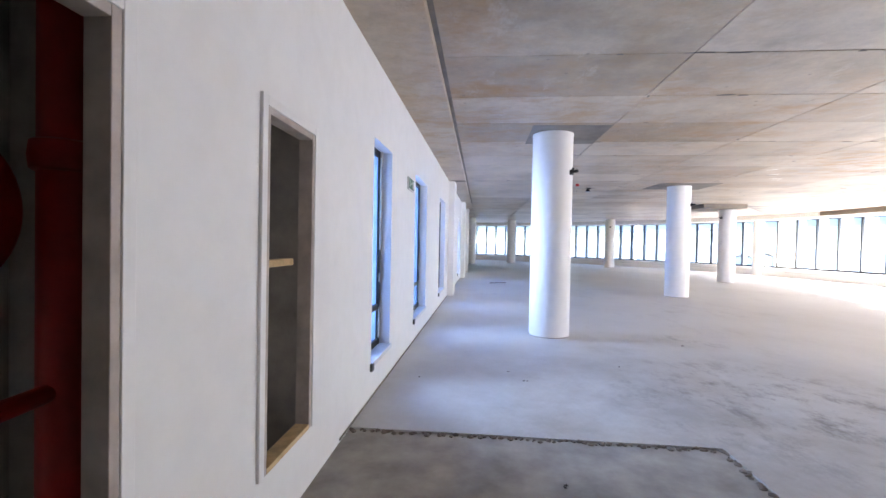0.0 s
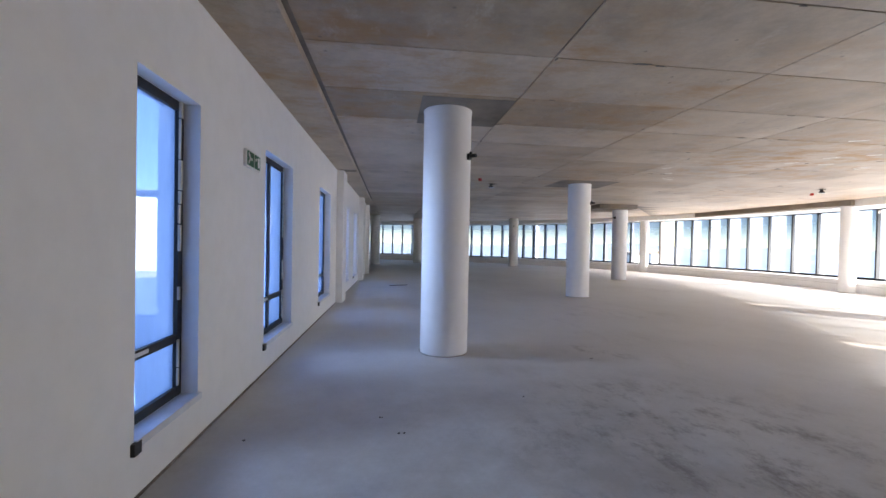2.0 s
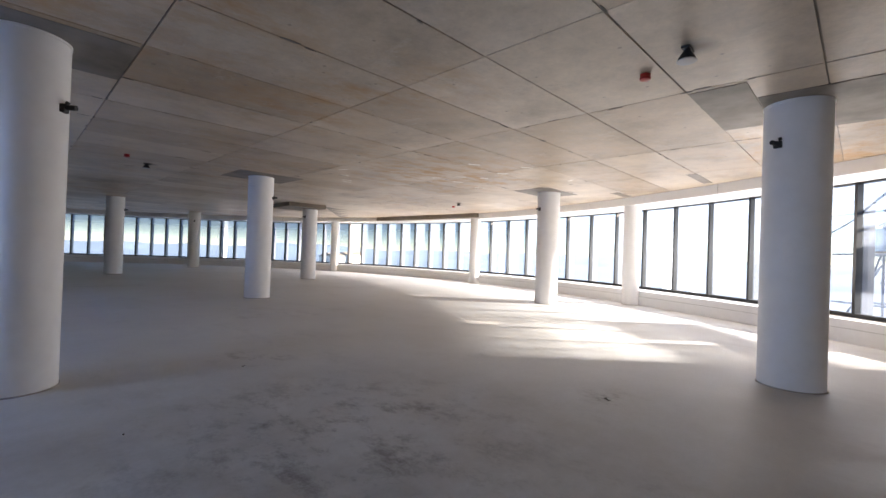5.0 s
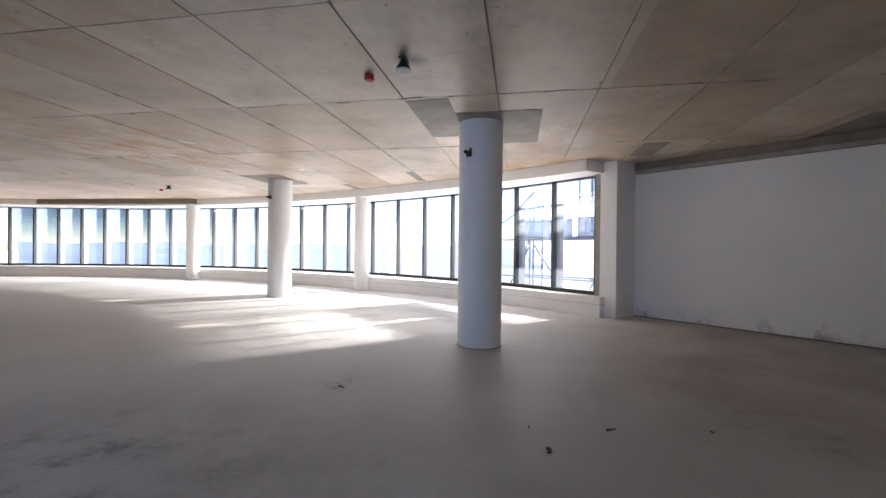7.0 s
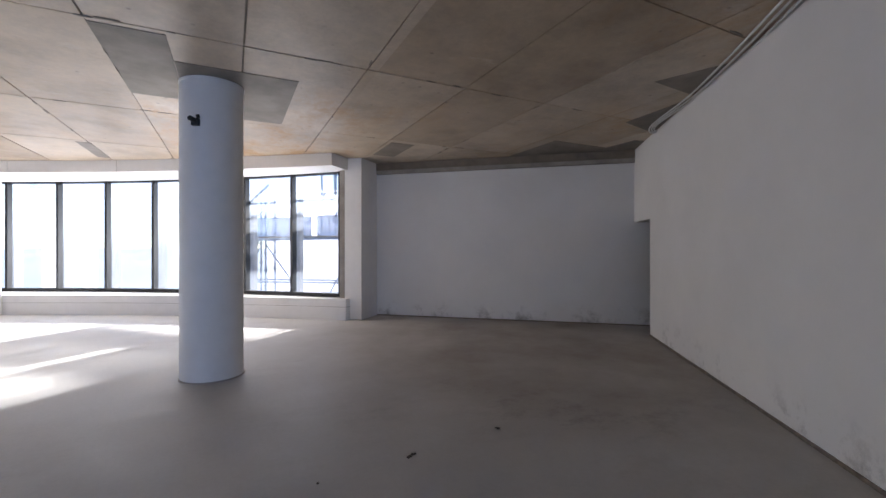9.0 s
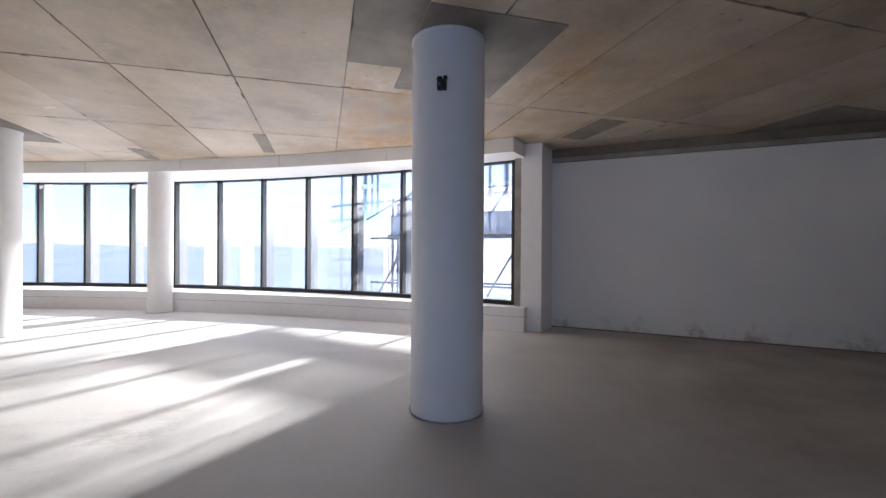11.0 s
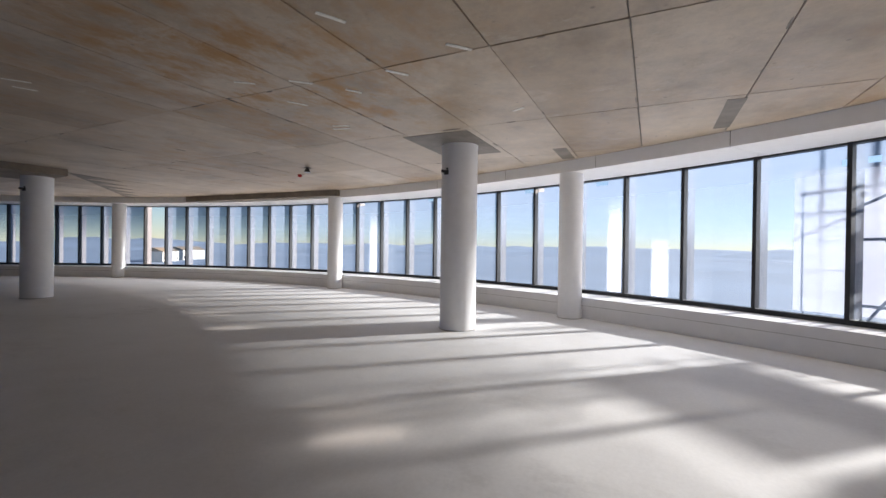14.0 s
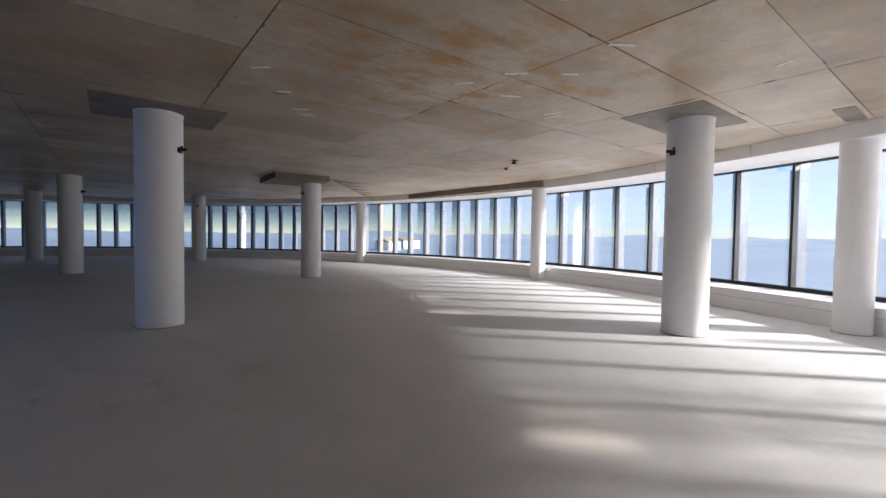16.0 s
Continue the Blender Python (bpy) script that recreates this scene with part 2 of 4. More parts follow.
PAINT = make_paint()
GRIMY = make_old_paint()
SCREED = make_screed()
SOFFIT = make_soffit()
RAW = plain("raw_concrete", (0.34, 0.31, 0.28), 0.8, vary=0.3, scale=3, relief=0.4)
PATCHC = plain("dark_infill_concrete", (0.2, 0.175, 0.15), 0.6, vary=0.3, scale=2.5, relief=0.2)
BEAMC = plain("brown_concrete", (0.2, 0.165, 0.13), 0.65, vary=0.3, scale=2.0, relief=0.25)
BLACK = plain("black_powder_coat", (0.009, 0.01, 0.013), 0.5, vary=0.2)
FINM = plain("pale_aluminium", (0.2, 0.19, 0.2), 0.4, vary=0.06)
GLASS = make_glass("filmed_glass", 0.09, (0.85, 0.91, 0.965), rise=0.58, low=1.5)
CLEANER = make_glass("lightly_dusted_glass", 0.09, (0.87, 0.92, 0.965), rise=0.7, low=2.2)
CLEAR = make_glass("clear_glass", 0.015, (0.98, 0.985, 0.99))
LEFTG = make_glass("wall_window_glass", 0.5, (0.7, 0.84, 1.0), dusty=(0.42, 0.58, 0.88))
SILLM = plain("pale_sill", (0.66, 0.68, 0.72), 0.5, vary=0.08)
PINE = plain("pine", (0.55, 0.38, 0.2), 0.6, vary=0.25, scale=12)
REVEAL = plain("timber_lining", (0.5, 0.43, 0.39), 0.7, vary=0.25, scale=5)
DARKW = plain("bare_block_plaster", (0.6, 0.58, 0.56), 0.85, vary=0.2, scale=4, relief=0.3)
RED = plain("red_paint", (0.42, 0.018, 0.015), 0.4, vary=0.15)
PLASTIC = plain("black_plastic", (0.02, 0.02, 0.02), 0.5)
WHITEP = plain("white_plastic", (0.75, 0.75, 0.74), 0.4, vary=0.05)
GREEN = plain("green_sign", (0.01, 0.13, 0.06), 0.4, vary=0.05, relief=0)
STEEL = plain("galvanised_steel", (0.14, 0.17, 0.24), 0.5, 0.2, vary=0.2)
# half see-through blue that paints the sky-lit deck shadow
SHADEB = plain("blue_deck_shade", (0.05, 0.14, 0.32), 0.8, vary=0.2)
tn = SHADEB.node_tree
see_through = node(tn, "ShaderNodeBsdfTransparent", Color=(1, 1, 1, 1))
half = node(tn, "ShaderNodeMixShader", Fac=0.4)
tn.links.new(tn.nodes["Principled BSDF"].outputs[0], half.inputs[1])
tn.links.new(see_through.outputs[0], half.inputs[2])
tn.links.new(half.outputs[0], tn.nodes["Material Output"].inputs[0])
STICK = plain("blue_sticker", (0.05, 0.14, 0.32), 0.5, vary=0.1)
BOARD = plain("scaffold_board", (0.22, 0.17, 0.12), 0.8, vary=0.3)
FOAM = plain("sealant_foam", (0.62, 0.58, 0.5), 0.8, vary=0.2, relief=0.5)
DISC = plain("grey_plastic", (0.45, 0.46, 0.48), 0.5, vary=0.05)
DEBRIS = plain("dark_debris", (0.09, 0.075, 0.065), 0.8, vary=0.3)


def make_sheet():
    m = plain("white_sheeting", (0.8, 0.8, 0.83), 0.7, vary=0.05, scale=0.8)
    nt = m.node_tree
    thin = node(nt, "ShaderNodeBsdfTranslucent", Color=(0.8, 0.8, 0.84, 1))
    both = node(nt, "ShaderNodeMixShader", Fac=0.6)
    nt.links.new(nt.nodes["Principled BSDF"].outputs[0], both.inputs[1])
    nt.links.new(thin.outputs[0], both.inputs[2])
    nt.links.new(both.outputs[0], nt.nodes["Material Output"].inputs[0])
    return m


SHEET = make_sheet()
# soft-edged white that paints sunlit patches onto the pane film
LITFILM = plain("lit_film", (0.85, 0.85, 0.88), 0.6, vary=0.05)
tn = LITFILM.node_tree
clear, thin = node(tn, "ShaderNodeBsdfTransparent", Color=(1, 1, 1, 1)), node(tn, "ShaderNodeBsdfTranslucent", Color=(0.92, 0.92, 0.95, 1))
half = node(tn, "ShaderNodeMixShader")
where = tn.nodes.new("ShaderNodeSeparateXYZ")
tn.links.new(tn.nodes.new("ShaderNodeTexCoord").outputs["Generated"], where.inputs[0])
across = ramp(tn, where.outputs[0], [(0.0, grey(0.0)), (0.3, grey(0.8)), (0.75, grey(0.75)), (1.0, grey(0.0))])
upward = ramp(tn, where.outputs[2], [(0.0, grey(0.9)), (0.65, grey(0.85)), (1.0, grey(0.0))])
tn.links.new(mix(tn, 1.0, across, upward, "MULTIPLY"), half.inputs[0])
tn.links.new(clear.outputs[0], half.inputs[1])
tn.links.new(thin.outputs[0], half.inputs[2])
tn.links.new(half.outputs[0], tn.nodes["Material Output"].inputs[0])
SHEET2 = plain("pale_render", (0.6, 0.58, 0.54), 0.8, vary=0.1)
# HILL and EARTH: distance haze is painted in as a blue base colour
HILL = plain("haze_blue_hills", (0.19, 0.25, 0.33), 0.9, vary=0.25, scale=0.02, relief=0)
CHALK = plain("plaster_smear", (0.85, 0.83, 0.78), 0.8, vary=0.2, scale=20)
ROUGHC = plain("broken_concrete", (0.2, 0.165, 0.14), 0.9, vary=0.4, scale=15)
EARTH = plain("haze_blue_land", (0.17, 0.225, 0.3), 0.9, vary=0.2, scale=0.01, relief=0)


# ---------------------------------------------------------------- building blocks
def part(name, bm, material, parent=None, label=""):
    me = bpy.data.meshes.new(name)
    bm.normal_update()
    bm.to_mesh(me)
    bm.free()
    me.materials.append(material)
    ob = new(name, me)
    if parent:
        ob.parent = parent
    if label:
        tagged(ob, label)
    return ob


def thing(name, label, category, kind="", at=(0, 0, 0), group=""):
    ob = new(name)
    ob.location = at
    ob.empty_display_size = 0.1
    return tagged(ob, label, category, group, kind)


def add_box(bm, x0, x1, y0, y1, z0, z1, m=None, bevel=0.0):
    r = bmesh.ops.create_cube(bm, size=1)
    vs = r["verts"]
    bmesh.ops.scale(bm, vec=(x1 - x0, y1 - y0, z1 - z0), verts=vs)
    bmesh.ops.translate(bm, vec=((x0 + x1) / 2, (y0 + y1) / 2, (z0 + z1) / 2), verts=vs)
    if m is not None:
        bmesh.ops.transform(bm, matrix=m, verts=vs)
    if bevel:
        es = list({e for v in vs for e in v.link_edges})
        bmesh.ops.bevel(bm, geom=es, offset=bevel, segments=2, affect="EDGES", profile=0.6)
    return bm


def box(*a, **k):
    return add_box(bmesh.new(), *a, **k)


def add_prism(bm, pts, z0, z1):
    low = [bm.verts.new((x, y, z0)) for x, y in pts]
    high = [bm.verts.new((x, y, z1)) for x, y in pts]
    n = len(pts)
    bm.faces.new(high)
    bm.faces.new(low[::-1])
    for i in range(n):
        bm.faces.new((low[i], low[(i + 1) % n], high[(i + 1) % n], high[i]))
    return bm


def prism(pts, z0, z1):
    return add_prism(bmesh.new(), pts, z0, z1)


def add_tube(bm, a, b, r, seg=10, r2=None):
    a, b = Vector(a), Vector(b)
    d = b - a
    m = Matrix.Translation((a + b) / 2) @ d.to_track_quat("Z", "Y").to_matrix().to_4x4()
    bmesh.ops.create_cone(bm, cap_ends=True, segments=seg, radius1=r, radius2=r if r2 is None else r2, depth=d.length, matrix=m)
    return bm


def tube(*a, **k):
    return add_tube(bmesh.new(), *a, **k)


def smooth(ob, angle=35):
    for p in ob.data.polygons:
        p.use_smooth = True
    ob.data.set_sharp_from_angle(angle=radians(angle))
    return ob


# ---------------------------------------------------------------- plan
H = 3.355              # soffit
WX = -1.30             # inner face of the window wall
CX, CY, R = -5.603, 16.871, 23.826   # the curved glass front
HEAD, SILL = 3.11, 0.49


def on_arc(deg, r):
    return (CX + r * math.cos(radians(deg)), CY + r * math.sin(radians(deg)))


def inner(deg):
    """Radius of the plastered face of the upstand and of the bulkhead above it."""
    return float(np.interp(deg, [-47, -40, -30, -20, 110], [23.1, 22.75, 22.45, 22.3, 22.3]))


def clip(poly, a, b):
    """The part of a polygon to the left of the line from a to b."""
    def side(p):
        return (b[0] - a[0]) * (p[1] - a[1]) - (b[1] - a[1]) * (p[0] - a[0])
    out = []
    for i, p in enumerate(poly):
        q = poly[(i + 1) % len(poly)]
        sp, sq = side(p), side(q)
        if sp >= 0:
            out.append(p)
        if sp * sq < 0:
            k = sp / (sp - sq)
            out.append((p[0] + k * (q[0] - p[0]), p[1] + k * (q[1] - p[1])))
    return out


ANG = [-45.9]
while ANG[-1] < 108:
    ANG.append(ANG[-1] + float(np.interp(ANG[-1], [-46, -20, 0, 15, 40, 80], [2.93, 3.05, 2.7, 2.48, 2.25, 2.15])))
END = ANG[-1]
BOUND = [on_arc(d, 23.78) for d in np.arange(-50, END + 2, 2.0)]
WR_A, WR_B = (10.98, -1.00), (3.90, -9.17)      # blind wall past the end of the glass
EDGE_A, EDGE_B = (WR_B[0] + 0.2, WR_B[1] - 0.17), (WR_A[0] + 0.2, WR_A[1] - 0.17)


def inside_front(poly):
    """The pieces of a polygon that lie within the curved front, the blind wall and the window wall."""
    pieces = []
    wall = ((WX - 0.28, 40), (WX - 0.28, -40))
    curve = list(zip(BOUND, BOUND[1:]))
    for edges in ([((-20, 0.5), (20, 0.5)), ((20, LIM), (-20, LIM)), wall, *curve],
                  [((-20, LIM), (20, LIM)), *curve],
                  [((20, 0.5), (-20, 0.5)), (EDGE_A, EDGE_B), wall]):
        q = poly
        for a, b in edges:
            q = clip(q, a, b) if len(q) > 2 else []
        if len(q) > 2:
            pieces.append(q)
    return pieces


LIM = 22.2      # past this the floor opens out behind the window wall
POST_A, POST_B, POST_C = (10.72, -0.22), (10.49, -0.51), (10.98, -1.00)
SD = Vector((-0.80, 0.60))                      # run of the side wall
SA = (6.70, -4.40)
SB = (2.30, -1.10)

# ---------------------------------------------------------------- floor
WHOLE = [(-12, -9), (20, -9), (20, 42), (-12, 42)]
bm = bmesh.new()
for q in inside_front(WHOLE):
    add_prism(bm, q, -0.30, -0.016)
tagged(part("floor", bm, RAW), "rough grey concrete slab with worn surface", "floor", kind="structure")
scr = bmesh.new()
for poly in ([(1.6, -9), (20, -9), (20, 3.3), (1.6, 3.3)], [(-12, 3.3), (20, 3.3), (20, 42), (-12, 42)]):
    for q in inside_front(poly):
        add_prism(scr, q, -0.0155, 0.0)
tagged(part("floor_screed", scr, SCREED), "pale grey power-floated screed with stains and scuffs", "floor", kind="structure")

# ---------------------------------------------------------------- soffit
GX = [-12.8, -10.4, -8.0, -5.6, -3.1, -0.67, 1.72, 4.05, 6.21, 8.85, 11.25, 13.65, 16.0, 18.4, 20.8]
GY = [-0.57 + 1.183 * k for k in range(-7, 37)]
bm = bmesh.new()
rnd = random.Random(4)
for x0, x1 in zip(GX, GX[1:]):
    for y0, y1 in zip(GY, GY[1:]):
        ga, gb, gc, gd = (rnd.choice((0.003, 0.005, 0.008, 0.011)) for _ in range(4))
        z = H + rnd.uniform(0, 0.003)
        for quad in inside_front([(x0 + ga, y0 + gc), (x1 - gb, y0 + gc), (x1 - gb, y1 - gd), (x0 + ga, y1 - gd)]):
            add_prism(bm, quad, z, H + 0.03)
tagged(part("ceiling", bm, SOFFIT), "bare concrete soffit with sheet joints and rust stains", "ceiling", kind="structure")
bm = bmesh.new()
for q in inside_front(WHOLE):
    add_prism(bm, q, H + 0.0185, H + 0.35)
tagged(part("ceiling_slab", bm, PATCHC),
       "dark concrete slab behind the sheet joints", "ceiling", kind="structure")


def patch(x0, x1, y0, y1):
    tagged(part("ceiling_patch", box(x0, x1, y0, y1, H - 0.004, H + 0.012), PATCHC), "darker brown infill patch in the concrete soffit", "ceiling", kind="structure")


patch(0.52, 1.72, 6.63, 7.86)
patch(6.28, 8.1, 2.42, 2.98)
patch(6.86, 8.68, 1.22, 2.415)
patch(11.38, 13.1, 7.82, 9.0)
patch(4.9, 6.6, 12.75, 14.2)
patch(11.37, 12.77, 4.14, 4.35)
patch(9.0, 10.1, -1.08, -0.64)
patch(13.2, 14.2, 6.6, 6.85)
# stepped infill between the drop panel and the edge beam
p0, p1 = Vector((11.0, 19.3)), Vector((15.5, 25.0))
along = (p1 - p0) / 6
for k in range(6):
    a, b = p0 + along * k, p0 + along * (k + 1)
    tagged(part("ceiling_patch", prism([tuple(a), (b.x + 0.9 * (1 - k / 8), a.y + 0.55), tuple(b)], H - 0.004, H + 0.012), PATCHC), "darker brown infill patch in the concrete soffit", "ceiling", kind="structure")
# stepped infill where the sheets meet the blind wall and the side wall
for pts in ([(9.12, -3.17), (7.62, -3.17), (7.62, -4.38), (8.05, -4.38)], [(8.04, -4.385), (7.0, -4.385), (6.72, -5.85), (6.77, -5.85)],
            [(5.08, -2.39), (5.16, -3.22), (4.4, -2.65)], [(6.32, -3.38), (6.52, -4.24), (5.24, -3.28)]):
    tagged(part("ceiling_patch", prism(pts, H - 0.004, H + 0.012), PATCHC), "darker brown infill patch in the concrete soffit", "ceiling", kind="structure")
tagged(part("edge_band", box(WX, -0.71, -9, 19.8, H - 0.085, H + 0.01, bevel=0.008), SOFFIT), "lower band of bare concrete along the window wall", "ceiling", kind="structure")

tagged(part("edge_shadow_gap", box(-0.709, -0.66, -9, 19.8, H - 0.003, H + 0.01), PATCHC), "dark joint beside the lower soffit band", "ceiling", kind="structure")

# drop panel and edge beam far down the hall
tagged(part("drop_panel", prism([(9.1, 18.8), (10.8, 18.75), (11.0, 20.7), (9.2, 20.9)], H - 0.17, H + 0.01), BEAMC), "thick brown concrete drop panel over a column", "ceiling", kind="structure")
chord = [(16.42, 14.65), (15.9, 25.9)]
arc = [on_arc(d, 22.6) for d in np.linspace(23, -5.5, 12)]
tagged(part("edge_beam", prism([chord[0], *arc[::-1], chord[1]], H - 0.2, H + 0.01), BEAMC), "brown unpainted concrete edge beam", "ceiling", kind="structure")

# ---------------------------------------------------------------- window wall
WT = 0.30
THIN = 0.075     # partition in front of the riser cupboards
WALL_END = 22.5
OPEN = [  # y0, y1, z0, z1
    (-0.05, 1.05, 0.0, 2.16), (1.88, 2.47, 0.36, 2.16),
    (3.93, 4.72, 0.33, 2.52), (6.33, 7.60, 0.33, 2.54), (9.72, 11.08, 0.33, 2.56), (13.66, 14.8, 0.33, 2.54), (16.3, 17.3, 0.31, 2.54)]
SKEW = Matrix.Translation((WX, 3.05, 0)) @ Matrix.Rotation(radians(-0.8), 4, "Z") @ Matrix.Translation((-WX, -3.05, 0))   # the run past the riser cupboards turns in slightly
bm, far = bmesh.new(), bmesh.new()
y = -9.0
for y0, y1, z0, z1 in OPEN:
    deep = THIN if y0 < 3.5 else WT
    if y < 3.0 < y0:
        add_box(bm, WX - THIN, WX, y, 3.05, -0.02, 3.27)
        y = 3.05
    w = bm if y0 < 3.5 else far
    add_box(w, WX - deep, WX, y, y0, -0.02, 3.27)
    if z0 > 0:
        add_box(w, WX - deep, WX, y0, y1, -0.02, z0)
    add_box(w, WX - deep, WX, y0, y1, z1, 3.27)
    y = y1
add_box(far, WX - WT, WX, y, WALL_END, -0.02, 3.27)
add_box(bm, WX - WT, WX - 0.02, -9, 3.05, 3.27, H + 0.1)
add_box(far, WX - WT, WX - 0.02, 3.05, WALL_END, 3.27, H + 0.1)
for w in (bm, far):
    bmesh.ops.remove_doubles(w, verts=w.verts, dist=0.0005)
    o = part("wall_window", w, PAINT)
    if w is far:
        o.matrix_basis = SKEW
    tagged(o, "smooth white painted wall with tall narrow openings", "wall", kind="structure")
for y0, y1 in ((12.05, 12.75), (18.3, 19.0), (21.8, 22.5)):
    o = part("pilaster", box(WX, WX + 0.165, y0, y1, 0, 3.265, bevel=0.006), PAINT)
    o.matrix_basis = SKEW
    tagged(o, "white painted pilaster against the wall", "pilaster", kind="structure", group="pilasters")
for a, b in ((3.05, 12.05), (12.75, 18.3), (19.0, 21.8)):
    o = part("wall_foot", box(WX, WX + 0.008, a, b, 0, 0.018), ROUGHC)
    o.matrix_basis = SKEW
    tagged(o, "thin dark strip for the gap along the foot of the wall", "joint", kind="structure")
tagged(part("cross_joint", box(WX + 0.2, -0.71, 11.95, 12.25, H - 0.089, H - 0.08), PATCHC), "dark infill across the lower soffit band", "ceiling", kind="structure")


def wall_window(y0, y1, z0, z1, split):
    w = thing("window_1", "tall narrow window in a black frame with a pale sill", "window", kind="structure", at=(WX, y0, 0), group="wall windows")
    wx = -0.12      # plane of the frame behind the wall face
    f = 0.065
    bm = bmesh.new()
    L = y1 - y0
    mid = L * 0.46
    bar = z0 + 0.42
    for a, b in ((0, f), (mid - f / 2, mid + f / 2), (L - f, L)) if split else ((0, f), (L - f, L)):
        add_box(bm, wx - 0.06, wx, a, b, z0 + 0.02, z1)
    for a, b in ((z0 + 0.02, z0 + 0.02 + f), (z1 - f, z1)):
        add_box(bm, wx - 0.058, wx - 0.002, f, L - f, a, b)
    part("window_frame", bm, BLACK, w)
    part("transom", box(wx - 0.055, wx - 0.004, f, L - f, bar, bar + 0.06), BLACK, w)
    part("transom_bead", box(wx - 0.004, wx - 0.001, f, mid, bar + 0.018, bar + 0.044), SILLM, w, "pale bead on the transom")
    for a, b in ((f, mid - f / 2), (mid + f / 2, L - f)) if split else ((f, L - f),):
        for c, d in ((z0 + 0.07, bar), (bar + 0.06, z1 - f)):
            part("pane", box(wx - 0.035, wx - 0.029, a, b, c, d), LEFTG, w)
    part("window_sill", box(wx, 0.02, 0.0, L + 0.03, z0 - 0.03, z0 + 0.02, bevel=0.005), SILLM, w, "pale sill board")
    part("sill_end", box(0.0, 0.024, -0.035, 0.035, z0 - 0.06, z0 + 0.012), PLASTIC, w, "black packer under the sill end")
    bm = bmesh.new()
    rr = random.Random(int(y0 * 10))
    for a in (L - f - 0.004,):
        z = z0 + 0.1
        while z < z1 - 0.1:
            h = rr.uniform(0.08, 0.3)
            if rr.random() < 0.75:
                add_box(bm, wx - 0.002, wx + rr.uniform(0.006, 0.018), a, a + rr.uniform(0.012, 0.035), z, z + h)
            z += h + 0.01
    part("sealant", bm, FOAM, w, "ragged pale sealant along the frame")
    return w


for o in OPEN[2:]:
    w = wall_window(*o, o[1] - o[0] > 0.85)
    w.matrix_basis = SKEW @ w.matrix_basis


def lining(y0, y1, z0, z1, sill):
    t = thing("opening_lining", "rough timber lining round an open hatch in the white wall", "lining", kind="structure", at=(WX, y0, 0))
    L = y1 - y0
    for a, b in ((0, 0.035), (L - 0.035, L)):
        part("jamb", box(-THIN, 0.012, a, b, z0, z1, bevel=0.004), REVEAL, t)
    part("head", box(-THIN, 0.011, 0.035, L - 0.035, z1 - 0.035, z1, bevel=0.004), REVEAL, t)
    if sill:
        part("sill", box(-THIN, 0.013, 0.035, L - 0.035, z0, z0 + 0.03, bevel=0.004), PINE, t)
    for a, b, c, d in ((-0.05, 0.0, z0, z1 + 0.05), (L, L + 0.05, z0, z1 + 0.05), (0, L, z1, z1 + 0.05)):
        part("trim", box(0.0, 0.018, a, b, c, d, bevel=0.004), PAINT, t, "white painted trim")
    return t


lining(*OPEN[0], False)
lining(*OPEN[1], True)
tagged(part("brace_batten", box(WX - 0.16, WX - 0.10, 1.915, 2.435, 1.365, 1.405, bevel=0.003), PINE), "raw pine batten wedged across the hatch opening", "batten")

# riser cupboards behind the two openings
def cupboard(y0, y1, depth, back, side):
    x0, x1 = WX - depth, WX - THIN
    for a, m in (((x0 - 0.04, x0, y0, y1, -0.014, 3.2), back), ((x0 - 0.04, x1, y0 - 0.04, y0, -0.014, 3.2), side), ((x0 - 0.04, x1, y1, y1 + 0.04, -0.014, 3.2), side),
                 ((x0 - 0.04, x1, y0 - 0.04, y1 + 0.04, 3.2, 3.25), side), ((x0 - 0.04, x1, y0 - 0.04, y1 + 0.04, -0.06, -0.014), RAW)):
        tagged(part("wall_riser", box(*a), m), "bare plastered wall of a shallow riser cupboard", "wall", kind="structure")


cupboard(-0.6, 1.72, 1.15, DARKW, DARKW)
cupboard(1.80, 2.58, 0.40, PAINT, RAW)

# ---------------------------------------------------------------- columns
COLS = [(0.92, 7.24), (5.75, 13.53), (10.57, 19.76), (7.45, 2.10), (12.34, 8.36), (4.06, 24.75), (8.75, 30.6), (-0.9, 31.0), (2.2, 34.0)]
SLIM = [(14.67, 6.74), (16.81, 15.03), (15.4, 25.5), (11.6, 34.2)]


def column(x, y, r, label, group):
    c = thing("column", label, "column", at=(x, y, 0), group=group)
    bm = bmesh.new()
    bmesh.ops.create_cone(bm, cap_ends=True, segments=72, radius1=r, radius2=r, depth=H - 0.01, matrix=Matrix.Translation((0, 0, H / 2)))
    smooth(part("shaft", bm, PAINT, c))
    turn = np.linspace(0, 2 * math.pi, 61)[:-1]
    part("foot_joint", prism([((r + 0.012) * math.cos(a) * (1 + 0.02 * math.sin(5 * a)), (r + 0.012) * math.sin(a) * (1 + 0.02 * math.sin(7 * a))) for a in turn], 0, 0.012),
         RAW, c, "rough mortar joint at the foot")
    part("top_joint", prism([((r + 0.007) * math.cos(a), (r + 0.007) * math.sin(a)) for a in turn], H - 0.03, H), PAINT, c)
    return c


first = column(*COLS[0], 0.33, "thick round white painted column with a scuffed foot", "thick round columns")
for x, y in COLS[1:]:
    copy_thing(first, pose(x, y, 0))
slim = column(*SLIM[0], 0.25, "slim round white column standing at the glazed front", "slim columns at the glass")
for x, y in SLIM[1:]:
    copy_thing(slim, pose(x, y, 0))

# ---------------------------------------------------------------- curved front
cw = thing("curtain_wall", "curved glazed front with black mullions and filmed panes", "facade", kind="structure")


